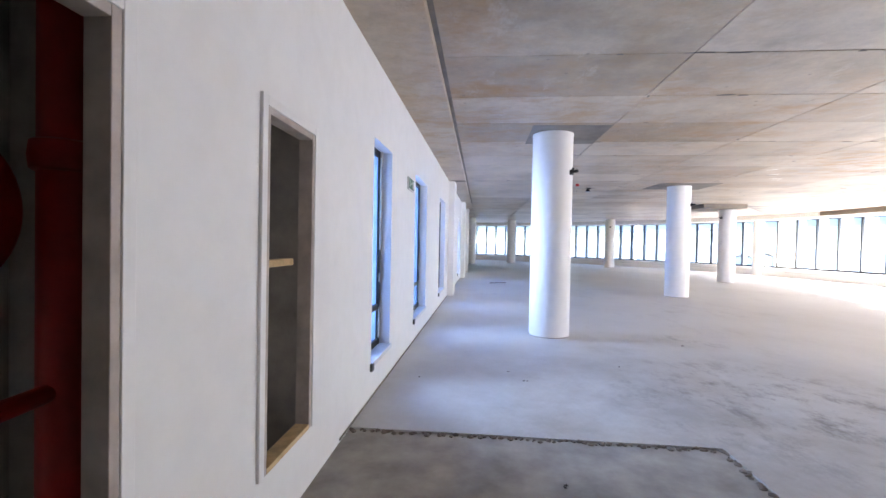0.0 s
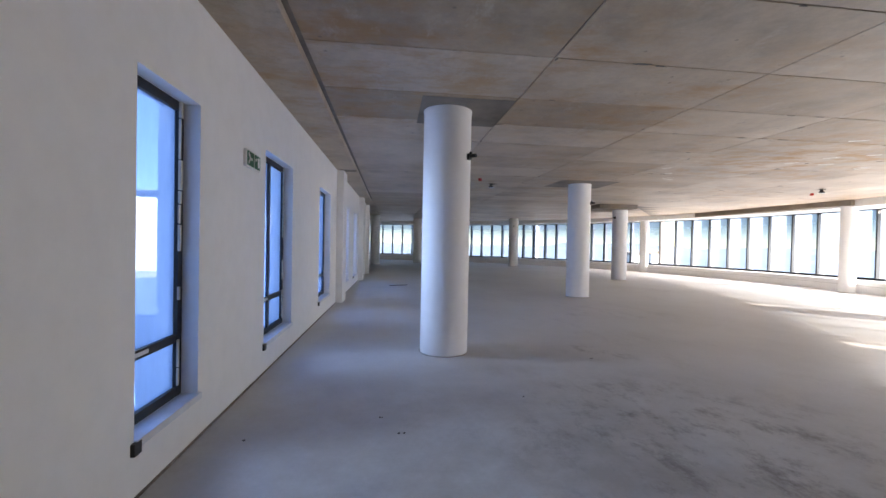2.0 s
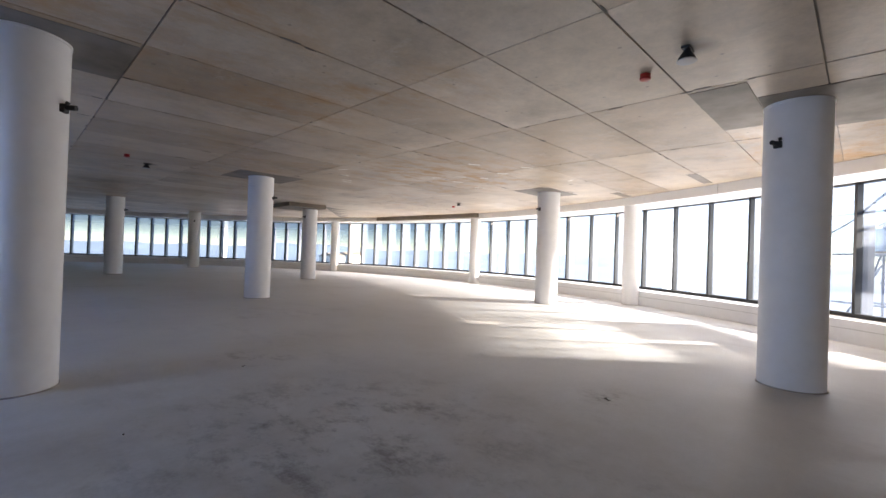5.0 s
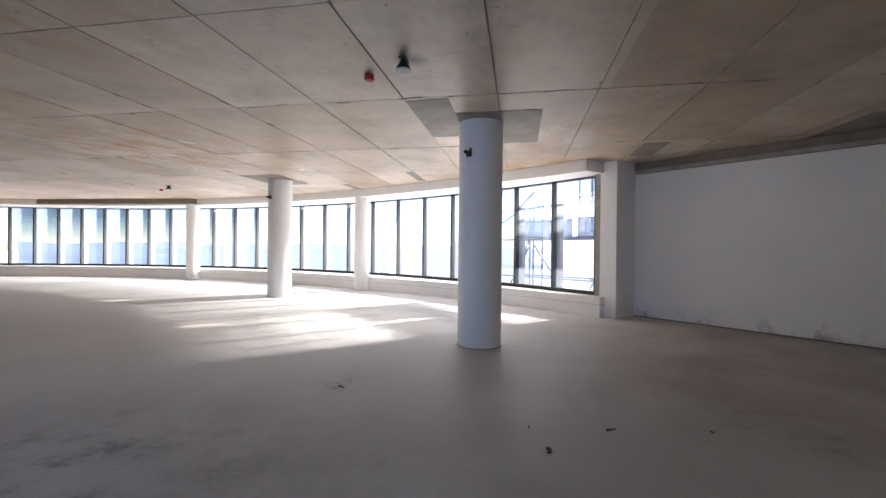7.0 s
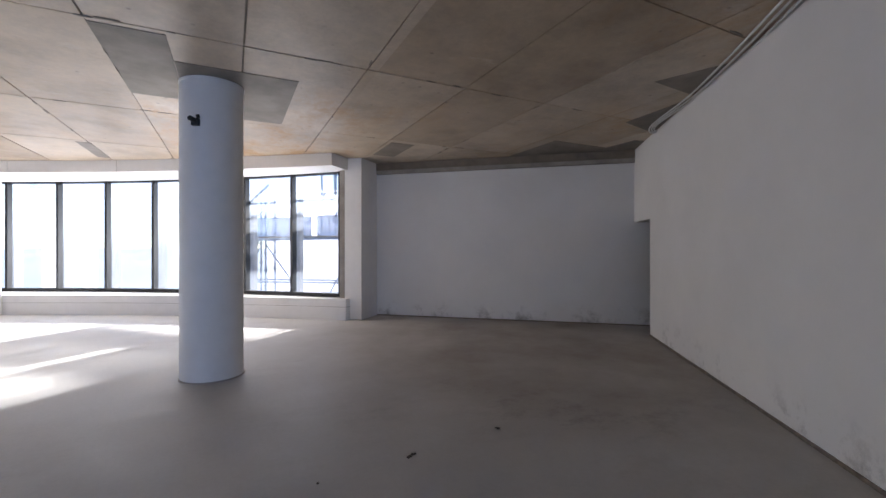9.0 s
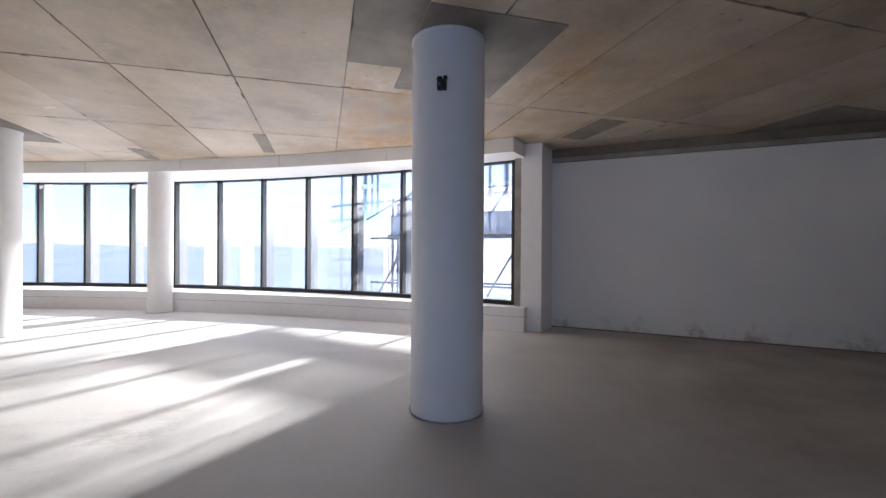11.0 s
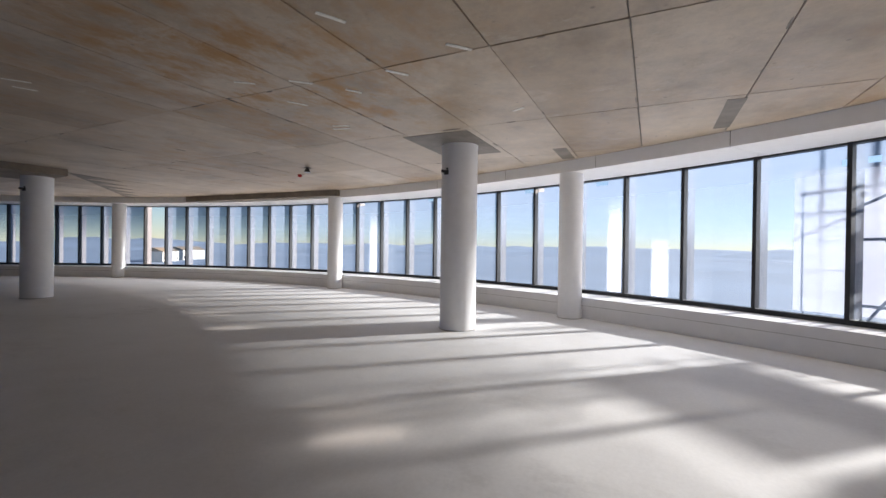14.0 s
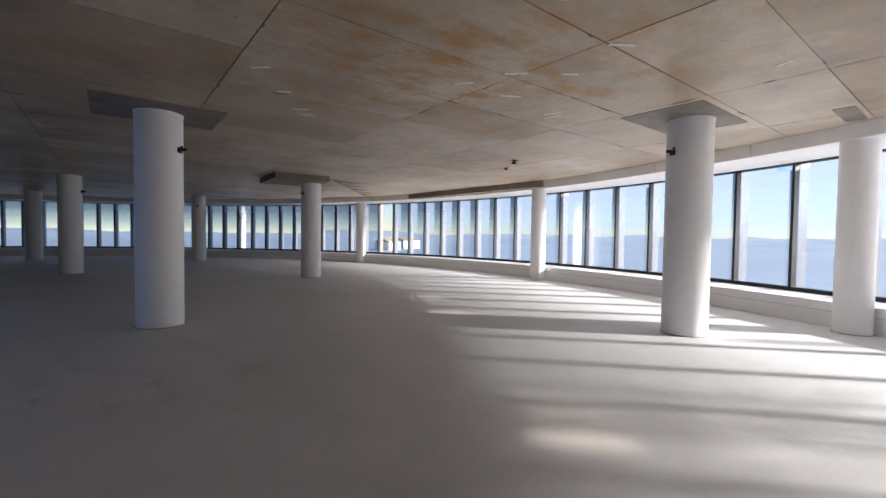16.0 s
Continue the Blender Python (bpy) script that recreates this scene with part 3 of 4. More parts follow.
def radial(deg, r, z=0.0):
    x, y = on_arc(deg, r)
    return Matrix.Translation((x, y, z)) @ Matrix.Rotation(radians(deg), 4, "Z")


me_m = box(-0.13, 0.02, -0.03, 0.03, SILL, HEAD)
mull = part("mullion", me_m, BLACK, cw)
mull.matrix_basis = radial(ANG[0], R)
fin0 = part("fin", box(0.03, 0.28, -0.03, 0.03, SILL - 0.3, HEAD + 0.3), FINM, mull, "pale exterior fin")
for d in ANG[1:]:
    o = new("mullion", mull.data)
    o.parent = cw
    o.matrix_basis = radial(d, R)
    f = new("fin", fin0.data)
    f.parent = o
    tagged(f, "pale exterior fin")
# small places near the pane heads where the film has come away: from, to (degrees on the arc), low, high
HOLES = ((-39.2, -38.55, 2.785, 2.88), (-38.13, -37.93, 2.785, 2.88), (-37.8, -37.45, 2.785, 2.88), (-37.04, -36.75, 2.785, 2.88),
         (-26.95, -26.2, 2.97, 3.06), (-22.6, -22.15, 2.98, 3.07), (-21.9, -21.1, 2.98, 3.07), (-16.6, -16.1, 2.99, 3.08), (-15.2, -14.6, 2.99, 3.08), (-12.9, -12.2, 2.98, 3.07), (-5.2, -4.5, 2.97, 3.06))


def film_strip(turn, u, v, z0, z1, film):
    if v - u > 0.004:
        o = part("pane", box(-0.003, 0.003, u, v, z0, z1), film, cw)
        o.matrix_basis = turn


for a, b in zip(ANG, ANG[1:]):
    p, q = Vector(on_arc(a, R)), Vector(on_arc(b, R))
    mid, half = (p + q) / 2, (q - p).length / 2
    turn = Matrix.Translation((mid.x, mid.y, 0)) @ Matrix.Rotation(radians((a + b) / 2), 4, "Z")
    film = CLEAR if a < 19.9 < b else GLASS if a > -38 else CLEANER
    lo, hi = -half + 0.02, half - 0.02
    bare = sorted(h for h in HOLES if a < (h[0] + h[1]) / 2 < b)
    if not bare:
        film_strip(turn, lo, hi, SILL + 0.03, HEAD - 0.01, film)
    else:
        z0, z1 = bare[0][2:]
        film_strip(turn, lo, hi, SILL + 0.03, z0, film)
        film_strip(turn, lo, hi, z1, HEAD - 0.01, film)
        at = lo
        for h in bare:
            u, v = ((k - (a + b) / 2) / (b - a) * 2 * half for k in h[:2])
            film_strip(turn, at, max(u, lo), z0, z1, film)
            film_strip(turn, max(u, lo), min(v, hi), z0, z1, CLEAR)
            at = min(v, hi)
        film_strip(turn, at, hi, z0, z1, film)
    o = part("sill_rail", box(-0.13, 0.02, -half - 0.004, half + 0.004, SILL - 0.05, SILL + 0.03), BLACK, cw)
    o.matrix_basis = turn
    o = part("head_rail", box(-0.1, 0.018, -half - 0.004, half + 0.004, HEAD - 0.03, HEAD + 0.01), BLACK, cw)
    o.matrix_basis = turn


# white strips added for sunlit patches of the pane film, clear of fin shadow
for a0, a1, z1 in ((-7.0, -5.6, 2.88), (-27.95, -26.9, 2.7), (-30.4, -29.4, 1.75)):
    p, q = Vector(on_arc(a0, R - 0.012)), Vector(on_arc(a1, R - 0.012))
    bm = bmesh.new()
    cols = [p.lerp(q, k / 8) for k in range(9)]
    low = [bm.verts.new((c.x, c.y, SILL + 0.04)) for c in cols]
    high = [bm.verts.new((c.x, c.y, z1 - 0.05 * abs(math.sin(k * 1.3)))) for k, c in enumerate(cols)]
    for k in range(8):
        bm.faces.new((low[k], low[k + 1], high[k + 1], high[k]))
    smooth(part("lit_film_strip", bm, LITFILM, cw, "white strip standing for a sunlit patch on the pane film"))


def ring_mesh(z0, z1, r_out, degs, back=0.0):
    bm = bmesh.new()
    for a, b in zip(degs, degs[1:]):
        add_prism(bm, [on_arc(a, inner(a) + back), on_arc(a, r_out), on_arc(b, r_out), on_arc(b, inner(b) + back)], z0, z1)
    bmesh.ops.remove_doubles(bm, verts=bm.verts, dist=0.0004)
    return bm


degs = list(np.linspace(-46.6, END, 62))
tagged(part("upstand", ring_mesh(-0.02, 0.268, R + 0.02, degs, 0.42), PAINT), "low white plastered upstand under the glass", "upstand", kind="structure")
tagged(part("upstand_joint", ring_mesh(0.268, 0.276, R + 0.02, degs, 0.428), RAW), "thin grey joint in the white upstand", "upstand", kind="structure")
tagged(part("upstand_top", ring_mesh(0.276, 0.438, R + 0.02, degs, 0.42), PAINT), "top course of the white upstand under the glass", "upstand", kind="structure")
tagged(part("bulkhead_backing", ring_mesh(HEAD + 0.012, H + 0.018, R + 0.015, list(np.linspace(-46.35, END, 62)), 0.012), PATCHC), "dark board behind the joints of the bulkhead", "bulkhead", kind="structure")
bh = thing("bulkhead", "white bulkhead of plain sections over the glass", "bulkhead", kind="structure")
d = -46.5
while d < END:
    e = min(d + 6.02, END)
    sub = list(np.linspace(d + 0.017, e - 0.017, 6))
    part("bulkhead_section", ring_mesh(HEAD, H + 0.02, R + 0.02, sub), PAINT, bh)
    d = e

# ---------------------------------------------------------------- end post, blind wall and side wall
tagged(part("end_post", prism([POST_A, (11.25, -0.45), POST_C, POST_B][::-1], -0.02, H + 0.02), PAINT), "white painted post at the end of the glass", "post", kind="structure")
tagged(part("end_jamb", prism([(10.722, -0.216), (10.79, -0.13), (10.86, -0.19), (10.79, -0.27)][::-1], 0, HEAD), RAW), "bare brown-grey strip between glass and post", "jamb", kind="structure")
n = (Vector(WR_B) - Vector(WR_A)).normalized()
out = Vector((-n.y, n.x)) * 0.3
tagged(part("wall_blind", prism([WR_A, WR_B, tuple(Vector(WR_B) + out), tuple(Vector(WR_A) + out)], -0.02, 3.11), GRIMY), "blank white wall with grime along its foot", "wall", kind="structure")
inn = -Vector((-n.y, n.x)) * 0.12
tagged(part("wall_beam", prism([tuple(Vector(WR_A) + inn * 0.4), tuple(Vector(WR_B) + inn * 0.4), tuple(Vector(WR_B) + out), tuple(Vector(WR_A) + out)], 3.2, H + 0.02), BEAMC), "dark concrete beam above the blank wall", "beam", kind="structure")
tagged(part("beam_strip", prism([tuple(Vector(WR_A) + inn * 0.3), tuple(Vector(WR_B) + inn * 0.3), tuple(Vector(WR_B) + out), tuple(Vector(WR_A) + out)], 3.122, 3.197), RAW), "grey concrete strip between blank wall and beam", "beam", kind="structure")
s2 = Vector(SD).normalized()
so = Vector((-s2.y, s2.x)) * 0.2
k = ((Vector(WR_A) - Vector(SA)).cross(n)) / s2.cross(n)
MEET = Vector(SA) + s2 * k
tagged(part("wall_side", prism([SA, SB, tuple(Vector(SB) + so), tuple(Vector(SA) + so)], -0.02, H + 0.02), GRIMY), "plain white side wall", "wall", kind="structure")
tagged(part("wall_header", prism([tuple(MEET), SA, tuple(Vector(SA) + so), tuple(MEET + so)], 1.97, H + 0.02), GRIMY), "white wall header over a low opening", "wall", kind="structure")
# dark strips paint the shadow gap under the blind wall and side wall
foot = -Vector((-n.y, n.x)) * 0.01
tagged(part("wall_foot", prism([WR_A, WR_B, tuple(Vector(WR_B) + foot), tuple(Vector(WR_A) + foot)][::-1], 0, 0.022), ROUGHC), "thin dark strip for the gap along the foot of the wall", "joint", kind="structure")
tagged(part("wall_foot", prism([SA, SB, tuple(Vector(SB) - so * 0.05), tuple(Vector(SA) - so * 0.05)][::-1], 0, 0.03), ROUGHC), "thin dark strip for the gap along the foot of the wall", "joint", kind="structure")
bm = bmesh.new()
add_box(bm, SB[0] - 0.1, SB[0] + 0.1, -9, SB[1] - 0.1, -0.02, H + 0.02)
add_box(bm, -12, 12, -9.2, -9.0, -0.02, H + 0.3)
add_box(bm, -12.2, -12.0, 22.2, 42, -0.02, H + 0.3)
add_box(bm, -12, WX - WT + 0.2, 22.2, 22.45, -0.02, H + 0.3)
tagged(part("wall_back", bm, PAINT), "plain white wall closing the floor", "wall", kind="structure")

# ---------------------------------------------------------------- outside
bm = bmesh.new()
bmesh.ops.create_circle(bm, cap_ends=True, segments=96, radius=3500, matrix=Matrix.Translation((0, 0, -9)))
tagged(part("ground", bm, EARTH), "far land below, haze painted into its blue colour", "ground", kind="structure")


def scaffold():
    """Tube scaffold close outside the end of the glass, standing for its shadow on the film."""
    sc = thing("scaffold", "grey steel tube scaffold with boards and blue shade panels outside the glass", "scaffold", at=(13.0, 0.7, -9))
    a, b = Vector((13.95, 1.55)), Vector((11.75, -0.75))
    run = (b - a).normalized()
    off = Vector((-run.y, run.x))
    if off.dot(Vector((1, -1))) < 0:
        off = -off
    base = Vector((13.0, 0.7))

    def at(u, v, z):
        p = a + run * u + off * v - base
        return (p.x, p.y, z + 9)
    L = (b - a).length
    ups = [(u, v) for u in (-0.3, -0.14, 0.0, 0.16, 0.3, L - 0.3, L - 0.12, L + 0.05, L + 0.2) for v in ((0.25, 1.1) if u in (0.0, L + 0.05) else (0.35,))]
    ups += [(-0.6, 0.8), (L + 0.75, 0.4), (L + 0.75, 1.2)]
    for u, v in ups:
        top = 5.6 if u not in (-0.14, L - 0.12) else 2.6
        part("standard", tube(at(u, v, -9), at(u, v, top), 0.026, 10), STEEL, sc)
        for z in (0.62, 1.05, 1.5, 2.4, 2.9):
            bm = bmesh.new()
            bmesh.ops.create_cone(bm, cap_ends=True, segments=8, radius1=0.045, radius2=0.045, depth=0.06, matrix=Matrix.Translation(at(u, v, z + 0.14 * math.sin(29 * u + 3 * v + z))))
            part("coupler", bm, STEEL, sc)
    for v in (0.25, 1.1):
        for z in (0.6, 1.72, 2.95, 4.2):
            part("ledger", tube(at(-0.9, v, z), at(L + 1.2, v, z + 0.05), 0.026, 10), STEEL, sc)
    for u0, z0, u1, z1, v in ((0.1, 2.35, 1.5, 3.4, 0.3), (1.5, 0.2, 0.3, 1.6, 0.35), (L - 0.1, 1.7, L - 0.9, 0.4, 0.3), (-0.1, 1.5, -0.9, 0.3, 0.6), (-1.0, 2.2, 0.2, 2.75, 0.2),
                              (L - 0.2, 3.2, L - 0.9, 2.2, 0.4), (L + 0.1, 0.6, L + 0.8, 2.4, 0.5), (L + 0.1, 2.2, L + 0.8, 3.6, 0.5), (-0.6, 0.9, 0.0, 2.6, 0.8)):
        part("brace", tube(at(u0, v, z0), at(u1, v, z1), 0.024, 10), STEEL, sc)
    ang = math.atan2(run.y, run.x)
    for k in range(4):
        bm = box(-0.35, L + 0.7, -0.11, 0.11, 0, 0.04)
        o = part("board", bm, BOARD, sc, "worn scaffold board")
        o.matrix_basis = Matrix.Translation(at(0, 0.32 + 0.235 * k, 1.76)) @ Matrix.Rotation(ang, 4, "Z")
    # added panels imitate the blue shadow of the deck on the film
    o = part("deck_shade", box(-0.3, L * 0.55, -0.012, 0.012, 0, 0.5), SHADEB, sc, "blue see-through panel standing for the deck's shadow on the film")
    o.matrix_basis = Matrix.Translation(at(0.05, 0.2, 1.78)) @ Matrix.Rotation(ang, 4, "Z")
    o = part("deck_shade", box(0, L * 0.6, -0.015, 0.015, 0, 0.5), SHADEB, sc, "blue see-through panel standing for the deck's shadow on the film")
    o.matrix_basis = Matrix.Translation(at(L * 0.62, 0.2, 1.80)) @ Matrix.Rotation(ang, 4, "Z")
    return sc


scaffold()


def sheeting():
    """White translucent sheeting in laps on tubes beyond the scaffold, added to imitate film wrinkles."""
    t = thing("scaffold_sheeting", "white translucent sheeting added outside, its level laps standing for film wrinkles", "sheeting", at=(22.5, -7.5, -9))
    m = Matrix.Rotation(math.atan2(15.5, 7.5), 4, "Z")
    for k in range(20):
        z = 8.2 + k * 0.27
        o = part("sheet_lap", box(-9, 8.5, 0.0, 0.006 + 0.004 * math.sin(k * 1.7) ** 2, z, z + 0.274), SHEET, t)
        o.matrix_basis = m @ Matrix.Translation((0, 0.012 * (k % 2), 0))
    for x in (-8.5, -4.2, 0.0, 4.2, 8.2):
        o = part("post", tube((x, -0.08, 0), (x, -0.08, 13.7), 0.03, 10), STEEL, t)
        o.matrix_basis = m
    return t


sheeting()


# ---------------------------------------------------------------- riser cupboard contents
def lathe(profile, seg=48):
    """A turned solid about z from (radius, height) pairs."""
    bm = bmesh.new()
    rings = [[bm.verts.new((r * math.cos(a), r * math.sin(a), z)) for a in np.linspace(0, 2 * math.pi, seg + 1)[:-1]] for r, z in profile]
    for p, q in zip(rings, rings[1:]):
        for i in range(seg):
            bm.faces.new((p[i], p[(i + 1) % seg], q[(i + 1) % seg], q[i]))
    bm.faces.new(rings[0][::-1])
    bm.faces.new(rings[-1])
    return bm


reel = thing("hose_reel", "red fire hose reel drum fixed in the riser cupboard", "hose reel", at=(-2.0, 1.03, 1.60))
face = Matrix.Rotation(radians(90), 4, "Y")
for z in (-0.07, 0.07):
    o = smooth(part("flange", lathe([(0.05, -0.006), (0.29, -0.008), (0.305, 0.0), (0.29, 0.008), (0.05, 0.006)]), RED, reel))
    o.matrix_basis = Matrix.Translation((z, 0, 0)) @ face
o = part("hose", lathe([(0.1, -0.06)] + [(0.24 + 0.012 * (k % 2), -0.055 + 0.01 * k) for k in range(12)] + [(0.1, 0.06)]), PLASTIC, reel, "coiled black hose")
o.matrix_basis = face
o = part("axle", tube((-0.45, 0, 0), (0.09, 0, 0), 0.03), STEEL, reel)

pipe = thing("riser_pipe", "thick red painted fire main running floor to ceiling", "pipe", at=(-1.85, 1.42, -0.014))
smooth(part("pipe", tube((0, 0, 0), (0, 0, 3.2), 0.085, 32), RED, pipe))
for z in (0.4, 1.83, 2.6):
    o = smooth(part("coupling", lathe([(0.09, -0.06), (0.105, -0.05), (0.11, 0.0), (0.105, 0.05), (0.09, 0.06)], 32), RED, pipe))
    o.location = (0, 0, z)
part("branch", tube((0, 0, 0.95), (0.05, -0.45, 0.95), 0.035, 20), RED, pipe)
valve = part("valve", box(-0.05, 0.12, -0.52, -0.4, 0.88, 1.02, bevel=0.02), RED, pipe)


# ---------------------------------------------------------------- small fixtures
def junction_box(x, y, dx, dy, z):
    """Black conduit box with a stub on a column's side."""
    a = math.atan2(dy, dx)
    t = thing("junction_box", "small black open conduit box on a white column", "junction box", at=(x + 0.33 * math.cos(a), y + 0.33 * math.sin(a), z), group="column boxes")
    t.rotation_euler = (0, 0, a)
    part("box", box(-0.02, 0.035, -0.04, 0.04, -0.04, 0.04, bevel=0.006), PLASTIC, t)
    part("stub", tube((0.03, 0, 0.012), (0.12, 0, 0.012), 0.026, 14), PLASTIC, t)
    part("cap", tube((0.015, 0.03, 0.045), (0.03, 0.03, 0.075), 0.018, 12), PLASTIC, t)


for a in ((0.92, 7.24, 0.8, -0.6, 2.70), (7.45, 2.10, -0.9, 0.43, 2.84), (12.34, 8.36, -0.94, 0.34, 2.83), (5.75, 13.53, 0.75, -0.66, 2.78), (10.57, 19.76, -1.0, -0.4, 2.82),
          (4.06, 24.75, 0.9, -0.4, 2.8), (8.75, 30.6, -0.3, -1, 2.8)):
    junction_box(*a)


def sounder(x, y):
    t = thing("alarm_sounder", "small red fire alarm sounder hanging under the soffit", "alarm", at=(x, y, H), group="alarm sounders")
    smooth(part("base", tube((0, 0, -0.03), (0, 0, 0), 0.05, 24), RED, t))
    smooth(part("body", lathe([(0.03, -0.068), (0.05, -0.06), (0.055, -0.045), (0.045, -0.03)], 24), RED, t))


def hanging_detector(x, y):
    t = thing("ceiling_speaker", "black bracket holding a round white disc under the soffit", "speaker", at=(x, y, H), group="hanging detectors")
    part("plate", box(-0.06, 0.1, -0.035, 0.035, -0.02, 0.0, bevel=0.006), PLASTIC, t)
    smooth(part("cone", lathe([(0.075, -0.118), (0.066, -0.09), (0.035, -0.04), (0.02, -0.012)], 28), PLASTIC, t))
    smooth(part("disc", lathe([(0.07, -0.13), (0.082, -0.128), (0.084, -0.122), (0.078, -0.118)], 32), DISC, t, "round white face"))
    part("cable", tube((0.02, 0, -0.03), (0.1, 0.05, -0.01), 0.008, 8), PLASTIC, t)


sounder(5.42, 3.15)
hanging_detector(5.07, 2.67)
hanging_detector(12.9, 12.6)
sounder(13.65, 13.58)
hanging_detector(3.15, 14.0)
sounder(2.62, 13.1)

# conduits looped along the soffit by the side wall
for k in range(3):
    c = bpy.data.curves.new("conduit", "CURVE")
    c.dimensions = "3D"
    c.bevel_depth = 0.011
    c.bevel_resolution = 3
    sp = c.splines.new("BEZIER")
    o = 0.05 * k
    pts = [(3.0 - o, -1.35 - 0.8 * o), (5.0 - o, -3.0 - 0.8 * o), (6.42 - 0.6 * o, -4.02 - 0.4 * o), (6.47 - o, -4.22 - o * 0.2), (6.15 - o * 0.4, -4.30 + o * 0.3)]
    sp.bezier_points.add(len(pts) - 1)
    for bp, (x, y) in zip(sp.bezier_points, pts):
        bp.co = (x, y, H - 0.022)
        bp.handle_left_type = bp.handle_right_type = "AUTO"
    ob = new("conduit", c)
    me = bpy.data.meshes.new_from_object(ob.evaluated_get(bpy.context.evaluated_depsgraph_get()))
    bpy.data.objects.remove(ob)
    me.materials.append(WHITEP)
    ob = new("conduit", me)
    smooth(ob)
    tagged(ob, "thin white plastic conduit looped under the soffit", "conduit", group="conduits")

# exit sign
sg = thing("exit_sign", "green and white emergency exit sign with an arrow", "sign", at=(WX + 0.039, 5.83, 2.315))
part("frame", box(0.0, 0.03, -0.215, 0.215, -0.085, 0.085, bevel=0.004), WHITEP, sg, "pale metal frame")
part("panel", box(0.03, 0.033, -0.2, 0.2, -0.07, 0.07), GREEN, sg)
bm = bmesh.new()
add_box(bm, 0.033, 0.036, -0.12, -0.05, -0.012, 0.012)
for sgn in (-1, 1):
    add_box(bm, 0.033, 0.036, -0.04, 0.04, -0.012, 0.012, m=Matrix.Translation((0, -0.138, sgn * 0.022)) @ Matrix.Rotation(radians(-45 * sgn), 4, "X"))
part("arrow", bm, WHITEP, sg, "white arrow")
part("divider", box(0.033, 0.036, 0.0, 0.008, -0.07, 0.07), WHITEP, sg)
bm = bmesh.new()
add_box(bm, 0.033, 0.036, 0.12, 0.17, -0.05, 0.05)
add_box(bm, 0.033, 0.036, 0.04, 0.1, -0.012, 0.012, m=Matrix.Rotation(radians(20), 4, "X"))
part("pictogram", bm, WHITEP, sg, "plain white pictogram shapes")

# blue stickers on the second window's panes
for y, z in ((6.46, 2.34), (6.51, 0.48)):
    tagged(part("sticker", box(WX - 0.0985, WX - 0.097, y, y + 0.05, z, z + 0.09), STICK), "small blue label stuck on a window pane", "sticker", group="pane stickers")

# ---------------------------------------------------------------- chalky strokes on the soffit
STROKES = ((7.85, 7.53, 0.25, -28), (8.75, 6.79, 0.26, -40), (9.02, 7.63, 0.26, -37), (9.33, 9.36, 0.26, -29), (9.27, 8.4, 0.2, -32), (10.53, 9.62, 0.28, -75), (10.39, 9.51, 0.26, -68),
           (10.71, 6.79, 0.19, -116), (6.47, 10.49, 0.22, -46), (6.94, 11.16, 0.19, -41), (7.4, 11.79, 0.26, -33), (7.57, 12.04, 0.22, -23), (8.54, 9.39, 0.23, -51), (8.79, 8.78, 0.26, -44))
for x, y, ln, deg in STROKES:
    o = part("chalk_stroke", box(-ln / 2, ln / 2, -0.02, 0.02, -0.004, 0.006), CHALK)
    o.matrix_basis = Matrix.Translation((x, y, H)) @ Matrix.Rotation(radians(deg), 4, "Z")
    tagged(o, "short pale plaster stroke on the concrete soffit", "mark", group="plaster strokes", kind="structure")

# ---------------------------------------------------------------- screed edge and litter
rnd = random.Random(11)
bm = bmesh.new()
for (x0, y0), (x1, y1) in (((WX, 3.285), (1.57, 3.285)), ((1.585, 3.29), (1.585, -2.0))):
    n = int(math.hypot(x1 - x0, y1 - y0) / 0.03)
    for k in range(n):
        f = (k + rnd.random()) / n
        x, y = x0 + f * (x1 - x0) + rnd.uniform(-0.025, 0.02), y0 + f * (y1 - y0) + rnd.uniform(-0.035, 0.02)
        r = rnd.uniform(0.008, 0.03)
        bmesh.ops.create_icosphere(bm, subdivisions=1, radius=r, matrix=Matrix.Translation((x, y, -0.012)) @ Matrix.Diagonal((1, rnd.uniform(0.6, 1.3), 0.5, 1)))
tagged(part("screed_edge", bm, ROUGHC), "crumbled brown edge of the floor screed", "floor edge", kind="stuff")


def chip(x, y, size, deg, label):
    bm = bmesh.new()
    size *= 0.5
    rr = random.Random(int(x * 100 + y * 7))
    for k in range(rr.randint(3, 6)):
        m = Matrix.Translation((rr.uniform(-1, 1) * size, rr.uniform(-0.25, 0.25) * size, 0.006)) @ Matrix.Rotation(rr.uniform(0, 3), 4, "Z") @ Matrix.Diagonal((rr.uniform(0.3, 0.7) * size, rr.uniform(0.1, 0.25) * size, 0.006, 1))
        bmesh.ops.create_icosphere(bm, subdivisions=1, radius=1, matrix=m)
    o = part("debris", bm, DEBRIS)
    o.matrix_basis = pose(x, y, 0, 0, 0, deg)
    tagged(o, label, "debris", group="floor litter")


for a in ((4.54, 1.42, 0.03, 20), (4.72, -0.05, 0.09, 30), (4.15, 1.29, 0.09, 0), (5.17, 3.34, 0.08, 60), (4.62, 0.75, 0.1, 100), (0.27, 4.68, 0.05, 10), (-0.91, 4.65, 0.03, 0),
          (2.86, 6.73, 0.06, 40), (0.3, 2.63, 0.05, 80), (0.1, 5.0, 0.025, 0), (1.5, 5.4, 0.025, 50)):
    chip(*a, "small dark crumbs of rubble on the concrete floor")
o = part("steel_rod", tube((-0.35, 0, 0.012), (0.35, 0, 0.012), 0.011, 8), DEBRIS)
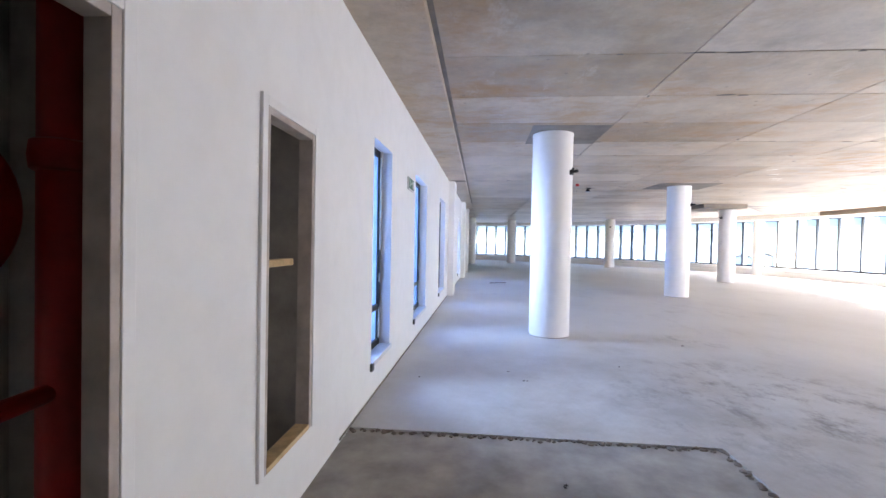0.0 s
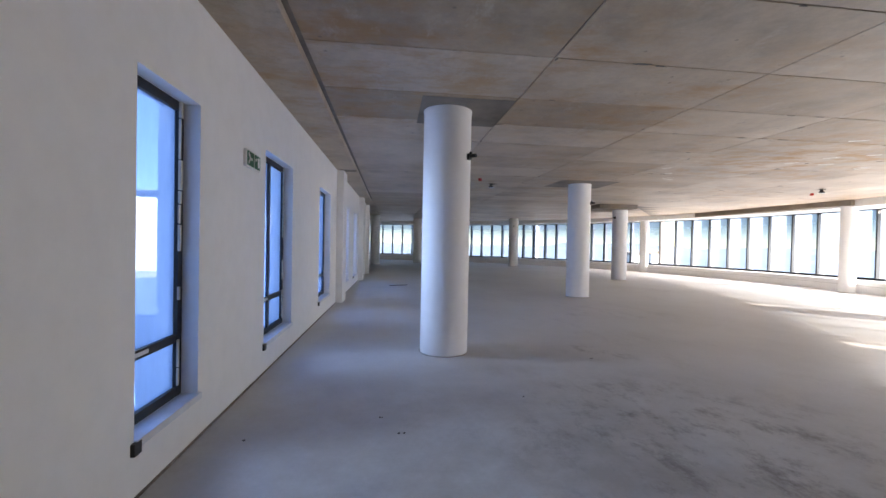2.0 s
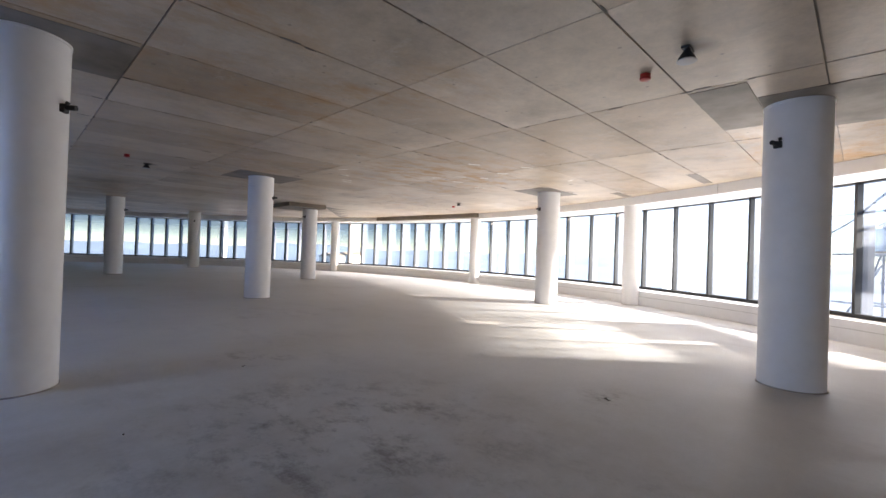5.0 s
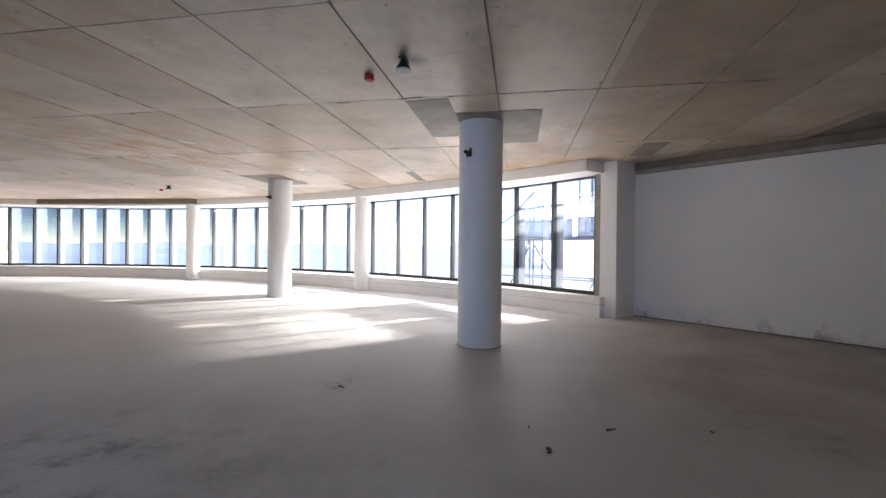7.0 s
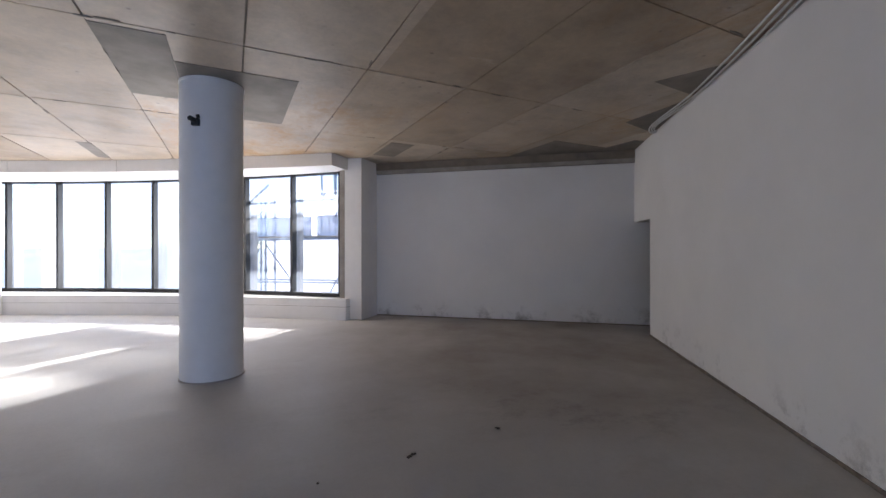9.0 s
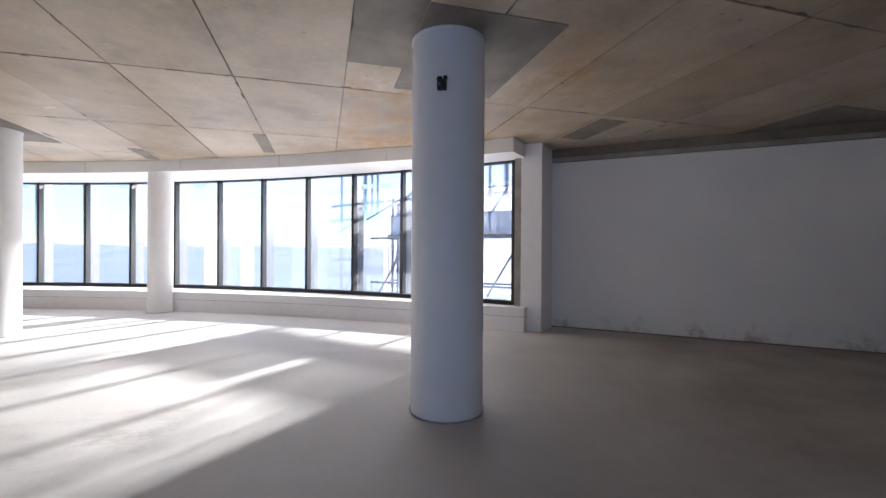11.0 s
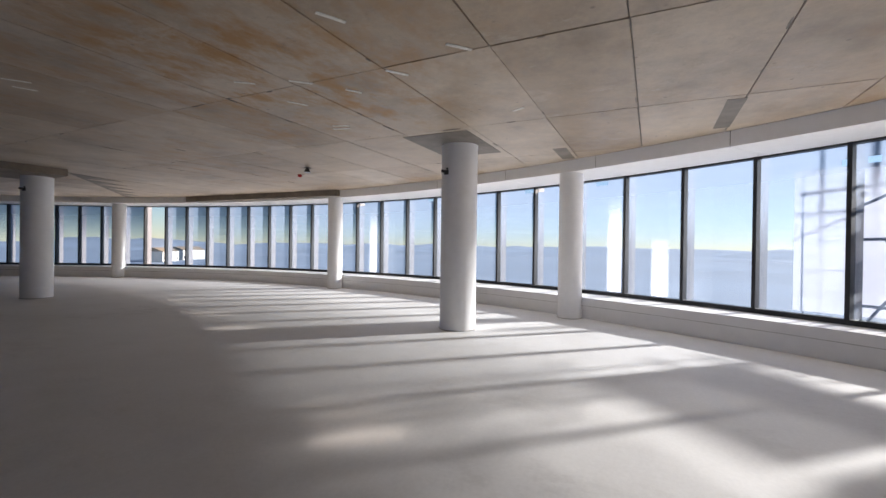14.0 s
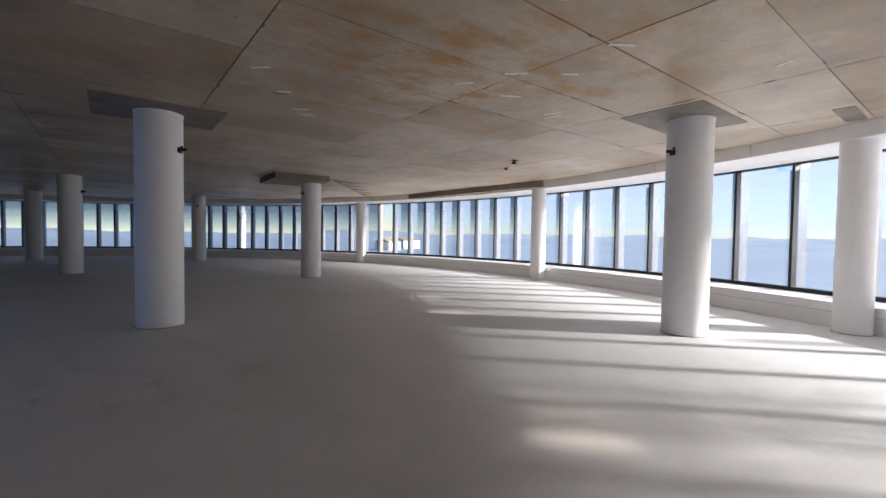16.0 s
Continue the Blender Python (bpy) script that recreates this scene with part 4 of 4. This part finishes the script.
o.matrix_basis = pose(0.45, 16.4, 0, 0, 0, 25)
tagged(o, "short dark steel rod lying on the floor", "rod")

# grout smears and chipped bits along the sheet joints of the soffit
rnd = random.Random(23)
bm = bmesh.new()
for k in range(170):
    gx = rnd.choice([x for x in GX if 0 < x < 14])
    gy = rnd.choice([y for y in GY if -3 < y < 17])
    if rnd.random() < 0.5:
        x, y, w, h = gx + rnd.uniform(-0.03, 0.03), gy + rnd.uniform(0, 1.2), 0.012, rnd.uniform(0.03, 0.12)
    else:
        x, y, w, h = gx + rnd.uniform(-1.2, 1.2), gy + rnd.uniform(-0.02, 0.02), rnd.uniform(0.03, 0.15), 0.011
    n = 7
    add_prism(bm, [(x + w * rnd.uniform(0.6, 1.2) * math.cos(6.283 * i / n), y + h * rnd.uniform(0.6, 1.2) * math.sin(6.283 * i / n)) for i in range(n)], H - 0.004, H + 0.004)
tagged(part("joint_smears", bm, PATCHC), "dark grout smears along the soffit joints", "smears", kind="stuff")


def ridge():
    """Low hills round the horizon, distance haze painted into their colour."""
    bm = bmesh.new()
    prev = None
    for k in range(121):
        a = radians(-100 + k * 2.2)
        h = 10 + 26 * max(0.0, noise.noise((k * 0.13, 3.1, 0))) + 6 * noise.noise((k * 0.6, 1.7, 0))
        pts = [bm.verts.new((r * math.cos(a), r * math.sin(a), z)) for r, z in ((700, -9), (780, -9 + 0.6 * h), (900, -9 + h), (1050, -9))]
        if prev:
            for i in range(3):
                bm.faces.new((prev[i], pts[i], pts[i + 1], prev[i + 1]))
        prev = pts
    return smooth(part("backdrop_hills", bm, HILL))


tagged(ridge(), "low hills along the horizon, haze painted into their colour", "hills", kind="structure")


def far_house(x, y, w, d, h, deg):
    t = thing("far_house", "small pale house on the land far below", "house", at=(x, y, -9), group="far houses")
    t.rotation_euler = (0, 0, radians(deg))
    part("wall", box(-w / 2, w / 2, -d / 2, d / 2, 0, h), SHEET2, t)
    bm = bmesh.new()
    a = [bm.verts.new(p) for p in ((-w / 2 - 0.4, -d / 2 - 0.4, h), (w / 2 + 0.4, -d / 2 - 0.4, h), (w / 2 + 0.4, d / 2 + 0.4, h), (-w / 2 - 0.4, d / 2 + 0.4, h), (-w / 2 - 0.4, 0, h + 2.2), (w / 2 + 0.4, 0, h + 2.2))]
    for f in ((0, 1, 5, 4), (3, 4, 5, 2), (0, 4, 3), (1, 2, 5), (0, 3, 2, 1)):
        bm.faces.new([a[i] for i in f])
    part("roof", bm, BOARD, t)
    for k in range(3):
        part("window", box(-w / 2 + 1 + k * (w - 3) / 2, -w / 2 + 2 + k * (w - 3) / 2, -d / 2 - 0.03, -d / 2, 1.0, 2.2), BLACK, t)


for a in ((150, 250, 16, 10, 5.5, 30), (176, 268, 20, 10, 6, 20)):
    far_house(*a)
